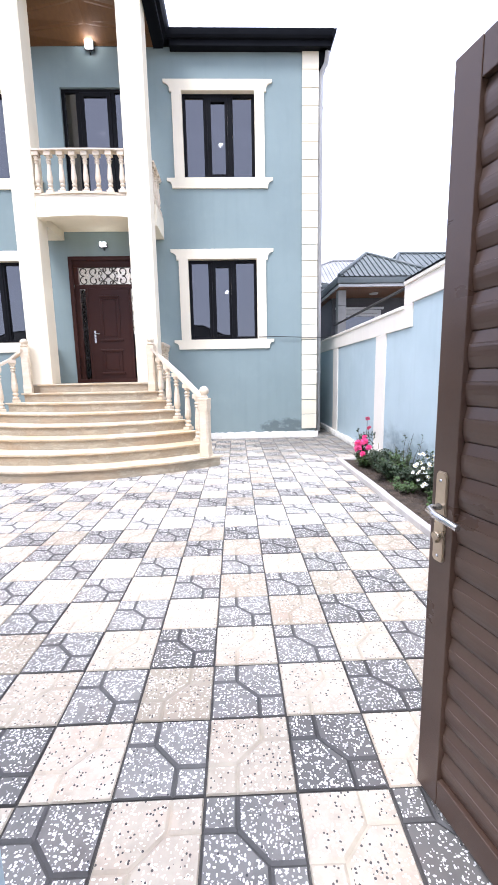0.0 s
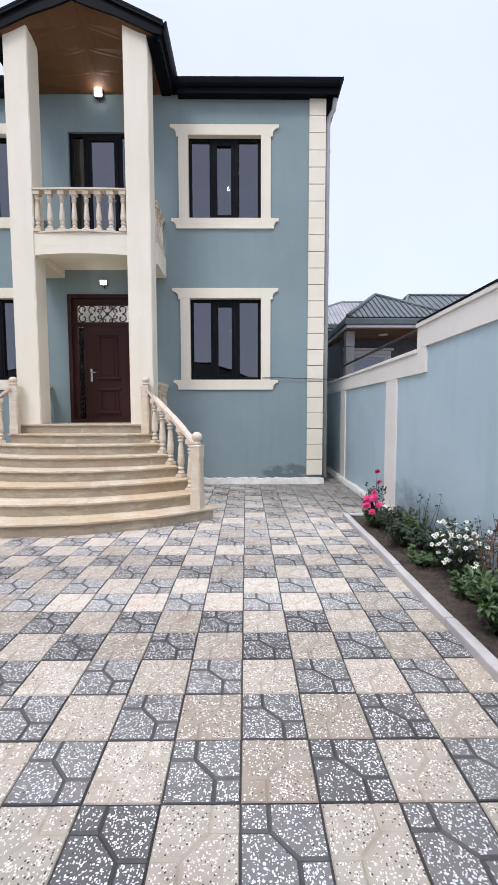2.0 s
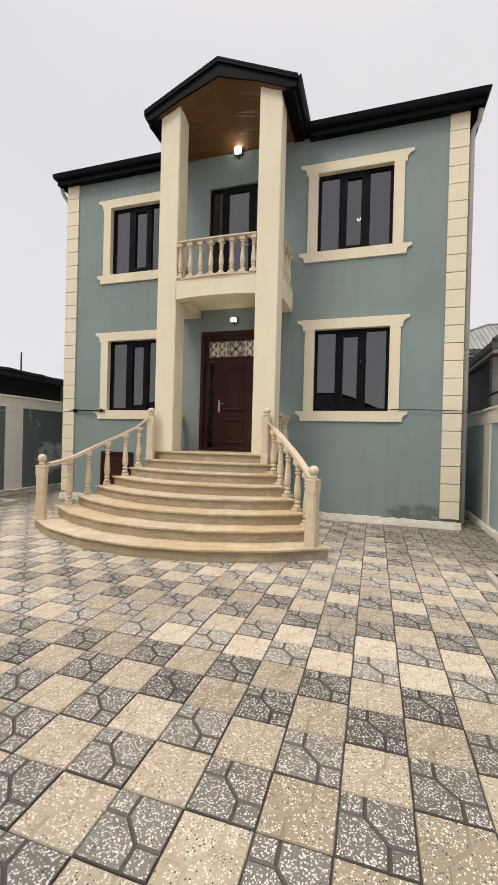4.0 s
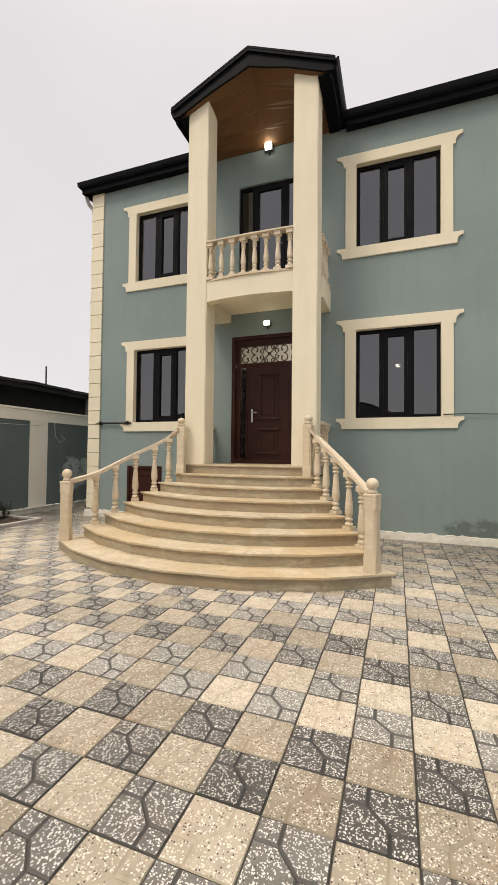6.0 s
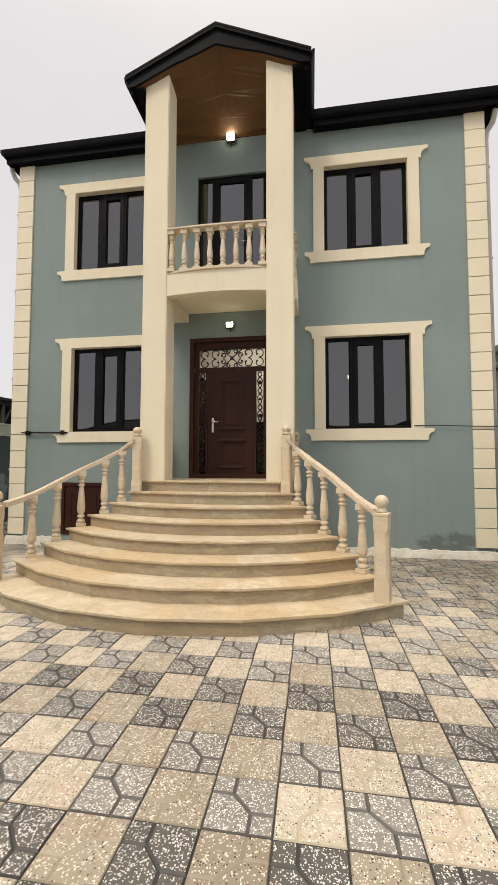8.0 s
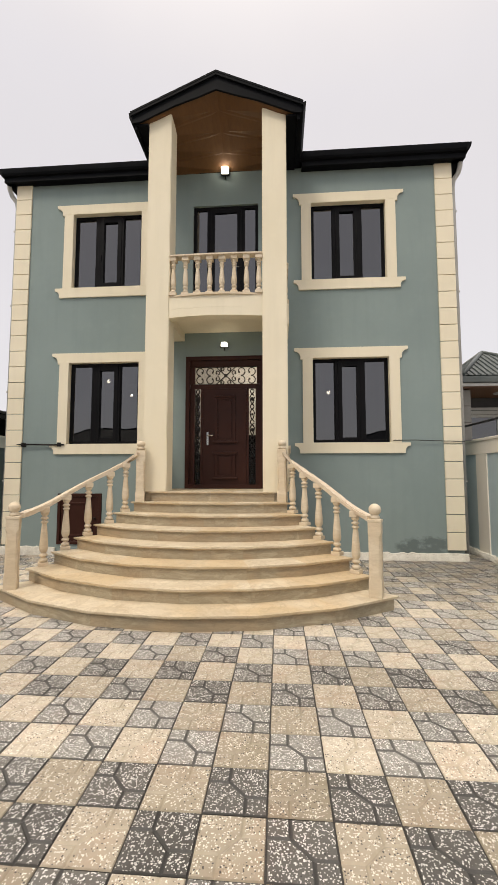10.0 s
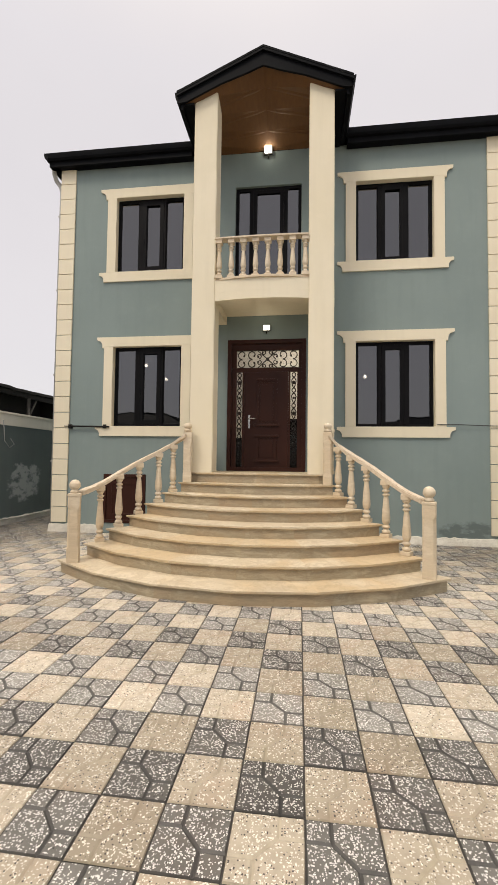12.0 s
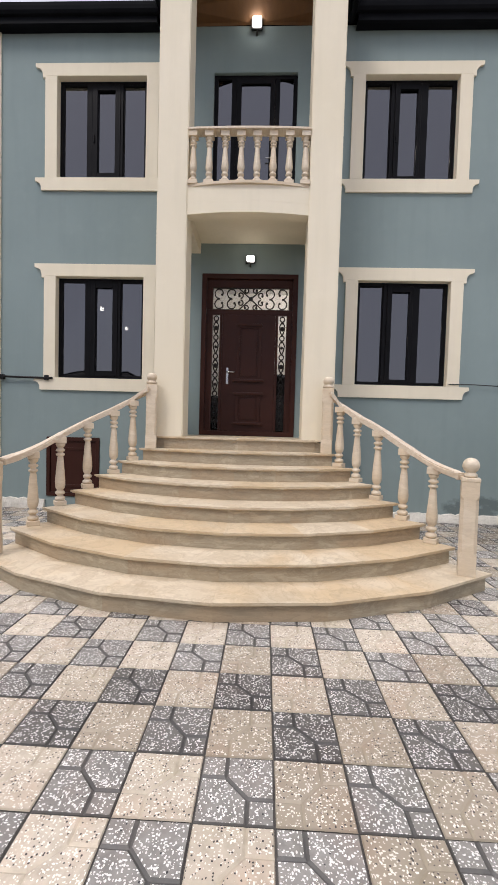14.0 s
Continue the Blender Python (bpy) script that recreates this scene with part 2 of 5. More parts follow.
def limestone(name, c1, c2, gold, streak=1.0):
    """Pale sawn stone with veins; each slab takes more or less of the golden tone."""
    m, nt, b = material(name, 0.5)
    v = place(nt, (1, 1, 2.5))
    info = nt.nodes.new("ShaderNodeObjectInfo")
    n1 = node(nt, "ShaderNodeTexNoise", [(v, "Vector")], Scale=3.5, Detail=6.0, Roughness=0.6, Distortion=1.2).outputs["Fac"]
    n2, n3 = noise_at(nt, v, 45, 4), noise_at(nt, v, 1.3, 3)
    col = blend(nt, ramp(nt, n1, [(0.35, 0.0), (0.65, 1.0)]), c1, c2)
    vein = ramp(nt, n1, [(0.47, 0.0), (0.5, 1.0), (0.53, 0.0)])
    g = calc(nt, "MULTIPLY", ramp(nt, calc(nt, "ADD", calc(nt, "MULTIPLY", info.outputs["Random"], 0.3), n3), [(0.6, 0.0), (0.78, 1.0)]), 0.95 * streak)
    col = blend(nt, g, col, gold)
    # bedding that runs slantwise through the block
    tilted = nt.nodes.new("ShaderNodeMapping")
    tilted.inputs["Rotation"].default_value = (0.5, 0.45, 0.3)
    tilted.inputs["Scale"].default_value = (1.0, 1.0, 6.0)
    nt.links.new(place(nt), tilted.inputs["Vector"])
    fine = nt.nodes.new("ShaderNodeMapping")
    fine.inputs["Rotation"].default_value = (0.6, 0.62, 0.3)
    fine.inputs["Scale"].default_value = (1.0, 1.0, 11.0)
    nt.links.new(place(nt), fine.inputs["Vector"])
    thread = node(nt, "ShaderNodeTexNoise", [(fine.outputs[0], "Vector")], Scale=3.2, Detail=6.0, Roughness=0.65, Distortion=0.9).outputs["Fac"]
    bed = node(nt, "ShaderNodeTexNoise", [(tilted.outputs[0], "Vector")], Scale=2.4, Detail=7.0, Roughness=0.62, Distortion=0.6).outputs["Fac"]
    col = blend(nt, calc(nt, "MULTIPLY", ramp(nt, bed, [(0.52, 0.0), (0.66, 1.0)]), 0.5 * streak), col, tuple(0.55 * x + 0.2 * y for x, y in zip(c1, gold)))
    col = blend(nt, calc(nt, "MULTIPLY", ramp(nt, thread, [(0.5, 0.0), (0.535, 1.0), (0.58, 0.15), (0.64, 0.7), (0.7, 0.0)]), 0.4 * streak), col, tuple(0.55 * x + 0.1 * y for x, y in zip(gold, c1)))
    col = blend(nt, calc(nt, "MULTIPLY", vein, 0.4 * streak), col, tuple(x * 0.6 for x in gold))
    col = blend(nt, calc(nt, "MULTIPLY", ramp(nt, n2, [(0.5, 0.0), (0.8, 1.0)]), 0.25), col, tuple(x * 0.7 for x in c1))
    nt.links.new(col, b.inputs["Base Color"])
    nt.links.new(calc(nt, "MULTIPLY_ADD", n1, 0.3, 0.35), b.inputs["Roughness"])
    relief(nt, b, calc(nt, "ADD", n2, n1), 0.25, 0.002)
    return m


def pane_material(name, tint, ior=2.1):
    m = bpy.data.materials.new(name)
    m.use_nodes = True
    nt = m.node_tree
    nt.nodes.clear()
    out = nt.nodes.new("ShaderNodeOutputMaterial")
    fr = node(nt, "ShaderNodeFresnel", IOR=ior)
    tr = node(nt, "ShaderNodeBsdfTransparent", Color=(*tint, 1))
    gl = node(nt, "ShaderNodeBsdfGlossy", Roughness=0.015, Color=(0.95, 0.96, 1, 1))
    wob = noise_at(nt, place(nt), 2.2, 1)
    bp = node(nt, "ShaderNodeBump", [(wob, "Height")], Strength=0.06, Distance=0.02)
    nt.links.new(bp.outputs[0], gl.inputs["Normal"])
    mx = node(nt, "ShaderNodeMixShader", [(fr.outputs[0], 0), (tr.outputs[0], 1), (gl.outputs[0], 2)])
    nt.links.new(mx.outputs[0], out.inputs["Surface"])
    return m


def glowing(name, color, strength):
    m, nt, b = material(name, 0.4)
    b.inputs["Base Color"].default_value = (0.9, 0.9, 0.9, 1)
    b.inputs["Emission Color"].default_value = (*color, 1)
    b.inputs["Emission Strength"].default_value = strength
    return m


WALL_BLUE = stucco("blue_grey_plaster", (0.21, 0.268, 0.264), (0.242, 0.305, 0.299), ((1.1, 8.92, 0.2), (1.0, 1.0, 0.42), (0.1, 0.125, 0.125), 0.36, 0.5))
FENCE_BLUE = stucco("light_blue_plaster", (0.385, 0.48, 0.505), (0.46, 0.56, 0.588), ((2.29, 5.6, 0.1), (1.0, 2.6, 0.75), (0.19, 0.235, 0.25), 0.26, 0.62))
FENCE_CREAM = stucco("pale_cream_plaster", (0.75, 0.7, 0.61), (0.81, 0.76, 0.67))
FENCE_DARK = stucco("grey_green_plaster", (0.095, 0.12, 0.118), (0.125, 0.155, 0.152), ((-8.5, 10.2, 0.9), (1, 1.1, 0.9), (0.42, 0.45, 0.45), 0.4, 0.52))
CREAM = stucco("cream_plaster", (0.77, 0.695, 0.53), (0.82, 0.745, 0.585))
WHITE_BASE = surface("whitewashed_stone", (0.74, 0.71, 0.64), (0.58, 0.55, 0.48), 7, 0.85, grain=45, depth=0.012, strength=0.8, speck=0.2)
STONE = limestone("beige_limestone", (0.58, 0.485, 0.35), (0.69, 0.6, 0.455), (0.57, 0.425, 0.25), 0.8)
# same limestone for the risers, with their shade put into a darker colour
RISER_SHADED = limestone("beige_limestone_shaded", (0.37, 0.312, 0.22), (0.5, 0.432, 0.315), (0.42, 0.32, 0.21), 0.95)
CARVED = limestone("carved_limestone", (0.64, 0.54, 0.4), (0.72, 0.62, 0.48), (0.62, 0.46, 0.28), 0.35)
RAIL = surface("streaked_rail_stone", (0.7, 0.62, 0.5), (0.58, 0.45, 0.32), 9, 0.5, grain=40, stretch=(5, 1, 5), depth=0.002)
BLACK_FRAME = surface("black_window_plastic", (0.006, 0.006, 0.007), (0.009, 0.009, 0.01), 3, 0.4, grain=200, depth=0.0005, spec=0.07)
ROOF_BLACK = surface("black_coated_metal", (0.005, 0.0055, 0.007), (0.008, 0.009, 0.011), 2, 0.5, metal=0.0, grain=30, depth=0.001, spec=0.04)
ROOF_GREY = surface("grey_ribbed_metal", (0.08, 0.096, 0.095), (0.122, 0.138, 0.135), 1.2, 0.5, metal=0.1, grain=20, depth=0.002)
ROOF_LIGHT = surface("weathered_asbestos_sheet", (0.33, 0.33, 0.33), (0.22, 0.22, 0.22), 1.5, 0.85, grain=15, depth=0.004)
SOFFIT = surface("varnished_brown_soffit", (0.115, 0.047, 0.011), (0.15, 0.064, 0.017), 2.5, 0.6, grain=25, stretch=(8, 1, 8), depth=0.001)
PORCH = surface("brown_porch_soffit", (0.1, 0.045, 0.02), (0.14, 0.065, 0.03), 2.5, 0.6, grain=25, stretch=(8, 1, 8), depth=0.001)
DOOR_BROWN = surface("brown_painted_steel", (0.036, 0.0118, 0.008), (0.048, 0.0158, 0.0105), 2, 0.45, grain=90, depth=0.0008, spec=0.2)
# near-black fill for the made-up boxes that darken the hall
HALL_DARK = surface("hall_dark_fill", (0.007, 0.005, 0.005), (0.012, 0.009, 0.008), 4, 0.6, grain=40, stretch=(1, 1, 0.2), spec=0.1)
IRON = surface("black_wrought_iron", (0.008, 0.007, 0.007), (0.015, 0.013, 0.012), 8, 0.45, metal=0.4, grain=80)
GATE_BROWN = surface("dusty_brown_gate_paint", (0.058, 0.033, 0.022), (0.075, 0.045, 0.031), 3, 0.3, grain=120, depth=0.0006, stretch=(1, 1, 3))
STEEL = surface("worn_brass_plated_steel", (0.52, 0.44, 0.33), (0.4, 0.34, 0.26), 14, 0.3, metal=0.9, grain=90, depth=0.0005)
CHROME = surface("brushed_chrome", (0.6, 0.59, 0.57), (0.5, 0.49, 0.48), 10, 0.25, metal=0.95, grain=90, depth=0.0003)
GREY_PIPE = surface("pale_pvc_pipe", (0.5, 0.5, 0.49), (0.42, 0.42, 0.41), 3, 0.5, grain=60)
CABLE = surface("black_cable", (0.015, 0.015, 0.016), (0.022, 0.022, 0.024), 4, 0.6)
KERB = surface("worn_concrete_kerb", (0.56, 0.52, 0.48), (0.42, 0.39, 0.36), 4, 0.85, grain=70, depth=0.005, strength=0.6, speck=0.1)
SOIL = surface("dry_brown_soil", (0.046, 0.033, 0.023), (0.1, 0.072, 0.048), 7, 0.95, grain=26, depth=0.05, strength=1.0, speck=0.3)
JOINT = surface("dark_joint_sand", (0.05, 0.046, 0.042), (0.085, 0.079, 0.07), 3, 0.95, grain=80, depth=0.003)
DUST = surface("dusty_ground", (0.24, 0.21, 0.17), (0.3, 0.27, 0.22), 0.3, 0.95, grain=8, depth=0.02)
INNER = surface("white_inner_plaster", (0.6, 0.58, 0.55), (0.66, 0.64, 0.6), 1, 0.9)
DARK_STONE = surface("dark_stone_facing", (0.035, 0.035, 0.04), (0.06, 0.06, 0.065), 4, 0.6, grain=30, depth=0.006)
BLOCK_GREY = surface("grey_split_block", (0.2, 0.195, 0.185), (0.27, 0.26, 0.245), 3, 0.9, grain=35, depth=0.006, strength=0.6)
SHED_BLACK = surface("black_shed_timber", (0.014, 0.013, 0.013), (0.028, 0.025, 0.023), 3, 0.8, grain=20, depth=0.004)
WOOD_GREY = surface("weathered_grey_timber", (0.2, 0.18, 0.16), (0.12, 0.11, 0.1), 5, 0.85, grain=30, stretch=(1, 1, 0.2))
LEAF = surface("green_leaf", (0.045, 0.085, 0.025), (0.085, 0.14, 0.035), 14, 0.55, grain=70)
LEAF_DARK = surface("dark_green_leaf", (0.021, 0.038, 0.017), (0.04, 0.064, 0.024), 14, 0.55, grain=70)
STEM = surface("brown_stem", (0.1, 0.08, 0.05), (0.07, 0.075, 0.04), 12, 0.8)
DRY = surface("dry_flower_stalk", (0.16, 0.1, 0.065), (0.1, 0.06, 0.045), 14, 0.85)
PINK = surface("pink_petal", (0.68, 0.03, 0.15), (0.76, 0.08, 0.25), 20, 0.6)
RED = surface("crimson_petal", (0.42, 0.02, 0.07), (0.5, 0.03, 0.1), 20, 0.6)
WHITE = surface("white_petal", (0.8, 0.8, 0.74), (0.72, 0.72, 0.66), 20, 0.6)
YELLOW = surface("yellow_flower_heart", (0.6, 0.5, 0.14), (0.5, 0.42, 0.1), 20, 0.7)
GLASS = pane_material("tinted_window_glass", (0.12, 0.125, 0.13))
CLEAR = pane_material("clear_door_glass", (0.85, 0.85, 0.85), 1.4)
LAMP_ON = glowing("lit_lamp_glass", (1.0, 0.97, 0.92), 14.0)
LAMP_DIM = glowing("dimly_lit_lamp_glass", (1.0, 0.97, 0.92), 5.0)
BULB = glowing("lit_ceiling_bulb", (1.0, 0.9, 0.75), 90)
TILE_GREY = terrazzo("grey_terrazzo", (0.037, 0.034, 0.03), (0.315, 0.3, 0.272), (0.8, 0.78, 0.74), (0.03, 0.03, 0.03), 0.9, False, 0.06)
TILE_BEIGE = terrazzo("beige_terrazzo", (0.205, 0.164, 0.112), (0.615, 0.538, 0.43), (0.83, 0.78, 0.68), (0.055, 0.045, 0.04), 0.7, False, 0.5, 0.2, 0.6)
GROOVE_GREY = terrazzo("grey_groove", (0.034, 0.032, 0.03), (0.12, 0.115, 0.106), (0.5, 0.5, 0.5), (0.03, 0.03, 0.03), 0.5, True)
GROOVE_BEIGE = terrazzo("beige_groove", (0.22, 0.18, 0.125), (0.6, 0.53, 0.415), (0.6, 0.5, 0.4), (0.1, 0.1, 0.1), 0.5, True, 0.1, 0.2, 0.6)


# ---- building helpers ----
def part(name, bm, mat, parent=None, label=""):
    me = bpy.data.meshes.new(name)
    bmesh.ops.recalc_face_normals(bm, faces=bm.faces)
    bm.to_mesh(me)
    bm.free()
    for m in mat if isinstance(mat, (list, tuple)) else (mat,):
        me.materials.append(m)
    ob = new(name, me)
    ob.parent = parent
    return tagged(ob, label)


def thing(name, label, category, x=0, y=0, z=0, group="", kind=""):
    ob = new(name)
    ob.matrix_world = pose(x, y, z)
    return tagged(ob, label, category, group, kind)


def box(x0, x1, y0, y1, z0, z1, bevel=0.0, bm=None, mi=0):
    own = bm or bmesh.new()
    vs = [own.verts.new((x, y, z)) for x in (x0, x1) for y in (y0, y1) for z in (z0, z1)]
    fs = [own.faces.new([vs[i] for i in q]) for q in ((0, 1, 3, 2), (4, 6, 7, 5), (0, 4, 5, 1), (2, 3, 7, 6), (0, 2, 6, 4), (1, 5, 7, 3))]
    for f in fs:
        f.material_index = mi
    if bevel:
        bmesh.ops.bevel(own, geom=list({e for f in fs for e in f.edges}), offset=bevel, segments=2, affect="EDGES", profile=0.6)
    return own


def prism(pts, z0, z1, bm=None, axis="z"):
    """An outline drawn out along an axis; for "y" the outline is (x, z), for "x" it is (y, z)."""
    own = bm or bmesh.new()
    put = {"z": lambda a, b, c: (a, b, c), "y": lambda a, b, c: (a, c, b), "x": lambda a, b, c: (c, a, b)}[axis]
    lo, hi = [own.verts.new(put(a, b, z0)) for a, b in pts], [own.verts.new(put(a, b, z1)) for a, b in pts]
    own.faces.new(lo[::-1])
    own.faces.new(hi)
    for i in range(len(pts)):
        j = (i + 1) % len(pts)
        own.faces.new((lo[i], lo[j], hi[j], hi[i]))
    return own


def lathe(profile, n=16, cx=0, cy=0, bm=None):
    own = bm or bmesh.new()
    rings = [[own.verts.new((cx + r * math.cos(2 * math.pi * k / n), cy + r * math.sin(2 * math.pi * k / n), z)) for k in range(n)] for r, z in profile]
    for a, b in zip(rings, rings[1:]):
        for k in range(n):
            f = own.faces.new((a[k], a[(k + 1) % n], b[(k + 1) % n], b[k]))
            f.smooth = True
    own.faces.new(rings[0][::-1])
    own.faces.new(rings[-1])
    return own


def tube(pts, r, n=6, bm=None, closed=False, r1=None):
    own = bm or bmesh.new()
    pts = [Vector(p) for p in pts]
    rings, last = [], None
    for i, p in enumerate(pts):
        if closed:
            d = pts[(i + 1) % len(pts)] - pts[i - 1]
        else:
            d = pts[min(i + 1, len(pts) - 1)] - pts[max(i - 1, 0)]
        d.normalize()
        a = last - d * last.dot(d) if last else (Vector((0, 0, 1)) if abs(d.z) < 0.9 else Vector((1, 0, 0))).cross(d)
        a.normalize()
        last = a
        b = d.cross(a)
        rr = r if r1 is None else r + (r1 - r) * i / (len(pts) - 1)
        rings.append([own.verts.new(p + rr * (a * math.cos(2 * math.pi * k / n) + b * math.sin(2 * math.pi * k / n))) for k in range(n)])
    pairs = list(zip(rings, rings[1:])) + ([(rings[-1], rings[0])] if closed else [])
    for u, w in pairs:
        for k in range(n):
            f = own.faces.new((u[k], u[(k + 1) % n], w[(k + 1) % n], w[k]))
            f.smooth = True
    if not closed:
        own.faces.new(rings[0][::-1])
        own.faces.new(rings[-1])
    return own


def ball(c, r, n=16, m=10, bm=None):
    return lathe([(max(r * math.sin(math.pi * k / m), 0.0005), c[2] - r * math.cos(math.pi * k / m)) for k in range(m + 1)], n, c[0], c[1], bm)


def strip(line, half, z0, z1):
    """A bar of even width and height along a line of (x, y) or (x, y, z) points."""
    bm = bmesh.new()
    P = [Vector(p) for p in line]
    rows = []
    for i, p in enumerate(P):
        d = P[min(i + 1, len(P) - 1)] - P[max(i - 1, 0)]
        side = Vector((-d[1], d[0])).normalized() * half
        base = p[2] if len(p) > 2 else 0.0
        rows.append([bm.verts.new((p[0] + s * side[0], p[1] + s * side[1], base + z)) for s, z in ((-1, z0), (1, z0), (1, z1), (-1, z1))])
    for a, b in zip(rows, rows[1:]):
        for k in range(4):
            bm.faces.new((a[k], a[(k + 1) % 4], b[(k + 1) % 4], b[k]))
    bm.faces.new(rows[0][::-1])
    bm.faces.new(rows[-1])
    return bm


def pierced(x0, x1, z0, z1, y0, y1, holes):
    """A wall along x with openings (x0, x1, z0, z1) that go through it."""
    bm = bmesh.new()
    xs = sorted({x0, x1, *(h[0] for h in holes), *(h[1] for h in holes)})
    zs = sorted({z0, z1, *(h[2] for h in holes), *(h[3] for h in holes)})
    full = {}
    for i in range(len(xs) - 1):
        for k in range(len(zs) - 1):
            cx, cz = (xs[i] + xs[i + 1]) / 2, (zs[k] + zs[k + 1]) / 2
            full[i, k] = not any(h[0] < cx < h[1] and h[2] < cz < h[3] for h in holes)

    def quad(*ps):
        bm.faces.new([bm.verts.new(p) for p in ps])

    for (i, k), solid in full.items():
        if not solid:
            continue
        a, b, c, d = xs[i], xs[i + 1], zs[k], zs[k + 1]
        quad((a, y0, c), (b, y0, c), (b, y0, d), (a, y0, d))
        quad((a, y1, c), (a, y1, d), (b, y1, d), (b, y1, c))
        if not full.get((i - 1, k)):
            quad((a, y0, c), (a, y0, d), (a, y1, d), (a, y1, c))
        if not full.get((i + 1, k)):
            quad((b, y0, c), (b, y1, c), (b, y1, d), (b, y0, d))
        if not full.get((i, k - 1)):
            quad((a, y0, c), (a, y1, c), (b, y1, c), (b, y0, c))
        if not full.get((i, k + 1)):
            quad((a, y0, d), (b, y0, d), (b, y1, d), (a, y1, d))
    bmesh.ops.remove_doubles(bm, verts=bm.verts, dist=1e-5)
    return bm


# ---- ground and courtyard floor ----
XC, WY = -2.61, 8.92          # middle of the house front, plane of its plaster
tagged(part("ground", box(-300, 300, -300, 300, -0.3, -0.03), DUST), "dusty bare ground round the walled courtyard", "ground", kind="structure")
tagged(part("paving_bed", box(-8.5, 2.27, -2.5, 15.5, -0.029, -0.009), JOINT), "dark sand bed in the joints of the paving", "paving bed", kind="structure")


# ---- house: walls, floors, roof ----
WIN_W = 1.435
WINS = {"window_1": (-0.929, 2.13, 3.756), "window_2": (-5.735, 2.13, 3.756), "window_3": (-0.929, 5.288, 6.85), "window_4": (-5.735, 5.288, 6.85)}
holes = [(x, x + WIN_W, z0, z1) for x, z0, z1 in WINS.values()]
holes += [(-3.37, -1.85, 1.272, 3.83), (-3.255, -1.955, 4.545, 6.91), (-5.87, -4.99, 0.2, 1.175)]
house = thing("house", "two-storey house with blue-grey plaster and cream trim", "house", XC, WY, 0)


def own(name, bm, mat, parent, label=""):
    """A part built at world places under a thing that stands elsewhere."""
    ob = part(name, bm, mat, None, label)
    bpy.context.view_layer.update()
    ob.parent = parent
    ob.matrix_parent_inverse = parent.matrix_world.inverted()
    return ob


own("wall_front", pierced(-6.95, 1.745, 0, 7.6, WY, WY + 0.3, holes), WALL_BLUE, house)
own("wall_side", box(1.445, 1.745, WY + 0.3, 15.5, 0, 7.6), WALL_BLUE, house)
own("wall_side", box(-6.95, -6.65, WY + 0.3, 15.5, 0, 7.6), WALL_BLUE, house)
own("wall_back", box(-6.95, 1.745, 15.5, 15.8, 0, 7.6), WALL_BLUE, house)
for z0, z1 in ((1.0, 1.27), (4.25, 4.55), (7.3, 7.5)):
    own("inner_floor", box(-6.65, 1.445, WY + 0.3, 15.5, z0, z1), INNER, house)
for x in (-4.1, -1.25):
    for z0, z1 in ((1.27, 4.25), (4.55, 7.3)):
        own("inner_wall", box(x, x + 0.12, WY + 0.3, 15.5, z0, z1), INNER, house)
own("inner_wall", box(-3.98, -1.25, 11.2, 11.32, 1.27, 4.25), INNER, house)

# rough whitewashed plinth along the foot of the walls
def rough_base(x0, x1, y0, y1, z1, parent, seed, along="x"):
    random.seed(seed)
    bm = bmesh.new()
    n = max(3, int((x1 - x0 if along == "x" else y1 - y0) / 0.07))
    rows = []
    for i in range(n + 1):
        j1, j2, j3 = random.uniform(-0.012, 0.012), random.uniform(-0.012, 0.012), random.uniform(-0.015, 0.015)
        if along == "x":
            x = x0 + (x1 - x0) * i / n
            pts = ((x, y0 + j1 - 0.015, 0), (x, y0 + j2, z1 * 0.55), (x, y0 + 0.02 + j2, z1 + j3), (x, y1, z1 + j3 + 0.006), (x, y1, 0))
        else:
            y = y0 + (y1 - y0) * i / n
            pts = ((x0 + j1, y, 0), (x0 + j2, y, z1 * 0.55), (x0 + 0.02 + j2, y, z1 + j3), (x1, y, z1 + j3), (x1, y, 0))
        rows.append([bm.verts.new(p) for p in pts])
    for a, b in zip(rows, rows[1:]):
        for k in range(5):
            bm.faces.new((a[k], a[(k + 1) % 5], b[(k + 1) % 5], b[k]))
    bm.faces.new(rows[0])
    bm.faces.new(rows[-1][::-1])
    return own("plinth", bm, WHITE_BASE, parent, "rough whitewashed plinth")


rough_base(-4.97, 1.80, 8.865, WY - 0.002, 0.125, house, 3)
rough_base(-7.0, -5.89, 8.865, WY - 0.002, 0.15, house, 4)

# corner quoins, one block above another
qn = 23
pitch = (7.53 - 0.18) / qn
for side in (1, -1):
    x0, x1 = (1.44, 1.762) if side > 0 else (-6.967, -6.64)
    for k in range(qn):
        z = 0.18 + k * pitch
        own("quoin", box(x0, x1, 8.885, WY - 0.002, z + 0.006, z + pitch - 0.006, 0.006), CREAM, house)
        xs = (1.747, 1.762) if side > 0 else (-6.967, -6.952)
        own("quoin", box(*xs, WY, WY + 0.3, z + 0.006, z + pitch - 0.006), CREAM, house)

# eaves: soffit board, fascia, gutter
roof = own("roof", bmesh.new(), ROOF_BLACK, house)
rb = bmesh.new()
E = (-7.18, 2.0, 8.70, 16.0)
corner = [rb.verts.new(p) for p in ((E[0], E[2], 7.742), (E[1], E[2], 7.742), (E[1], E[3], 7.742), (E[0], E[3], 7.742))]
r1, r2 = rb.verts.new((-4.2, 12.3, 8.75)), rb.verts.new((-1.0, 12.3, 8.75))
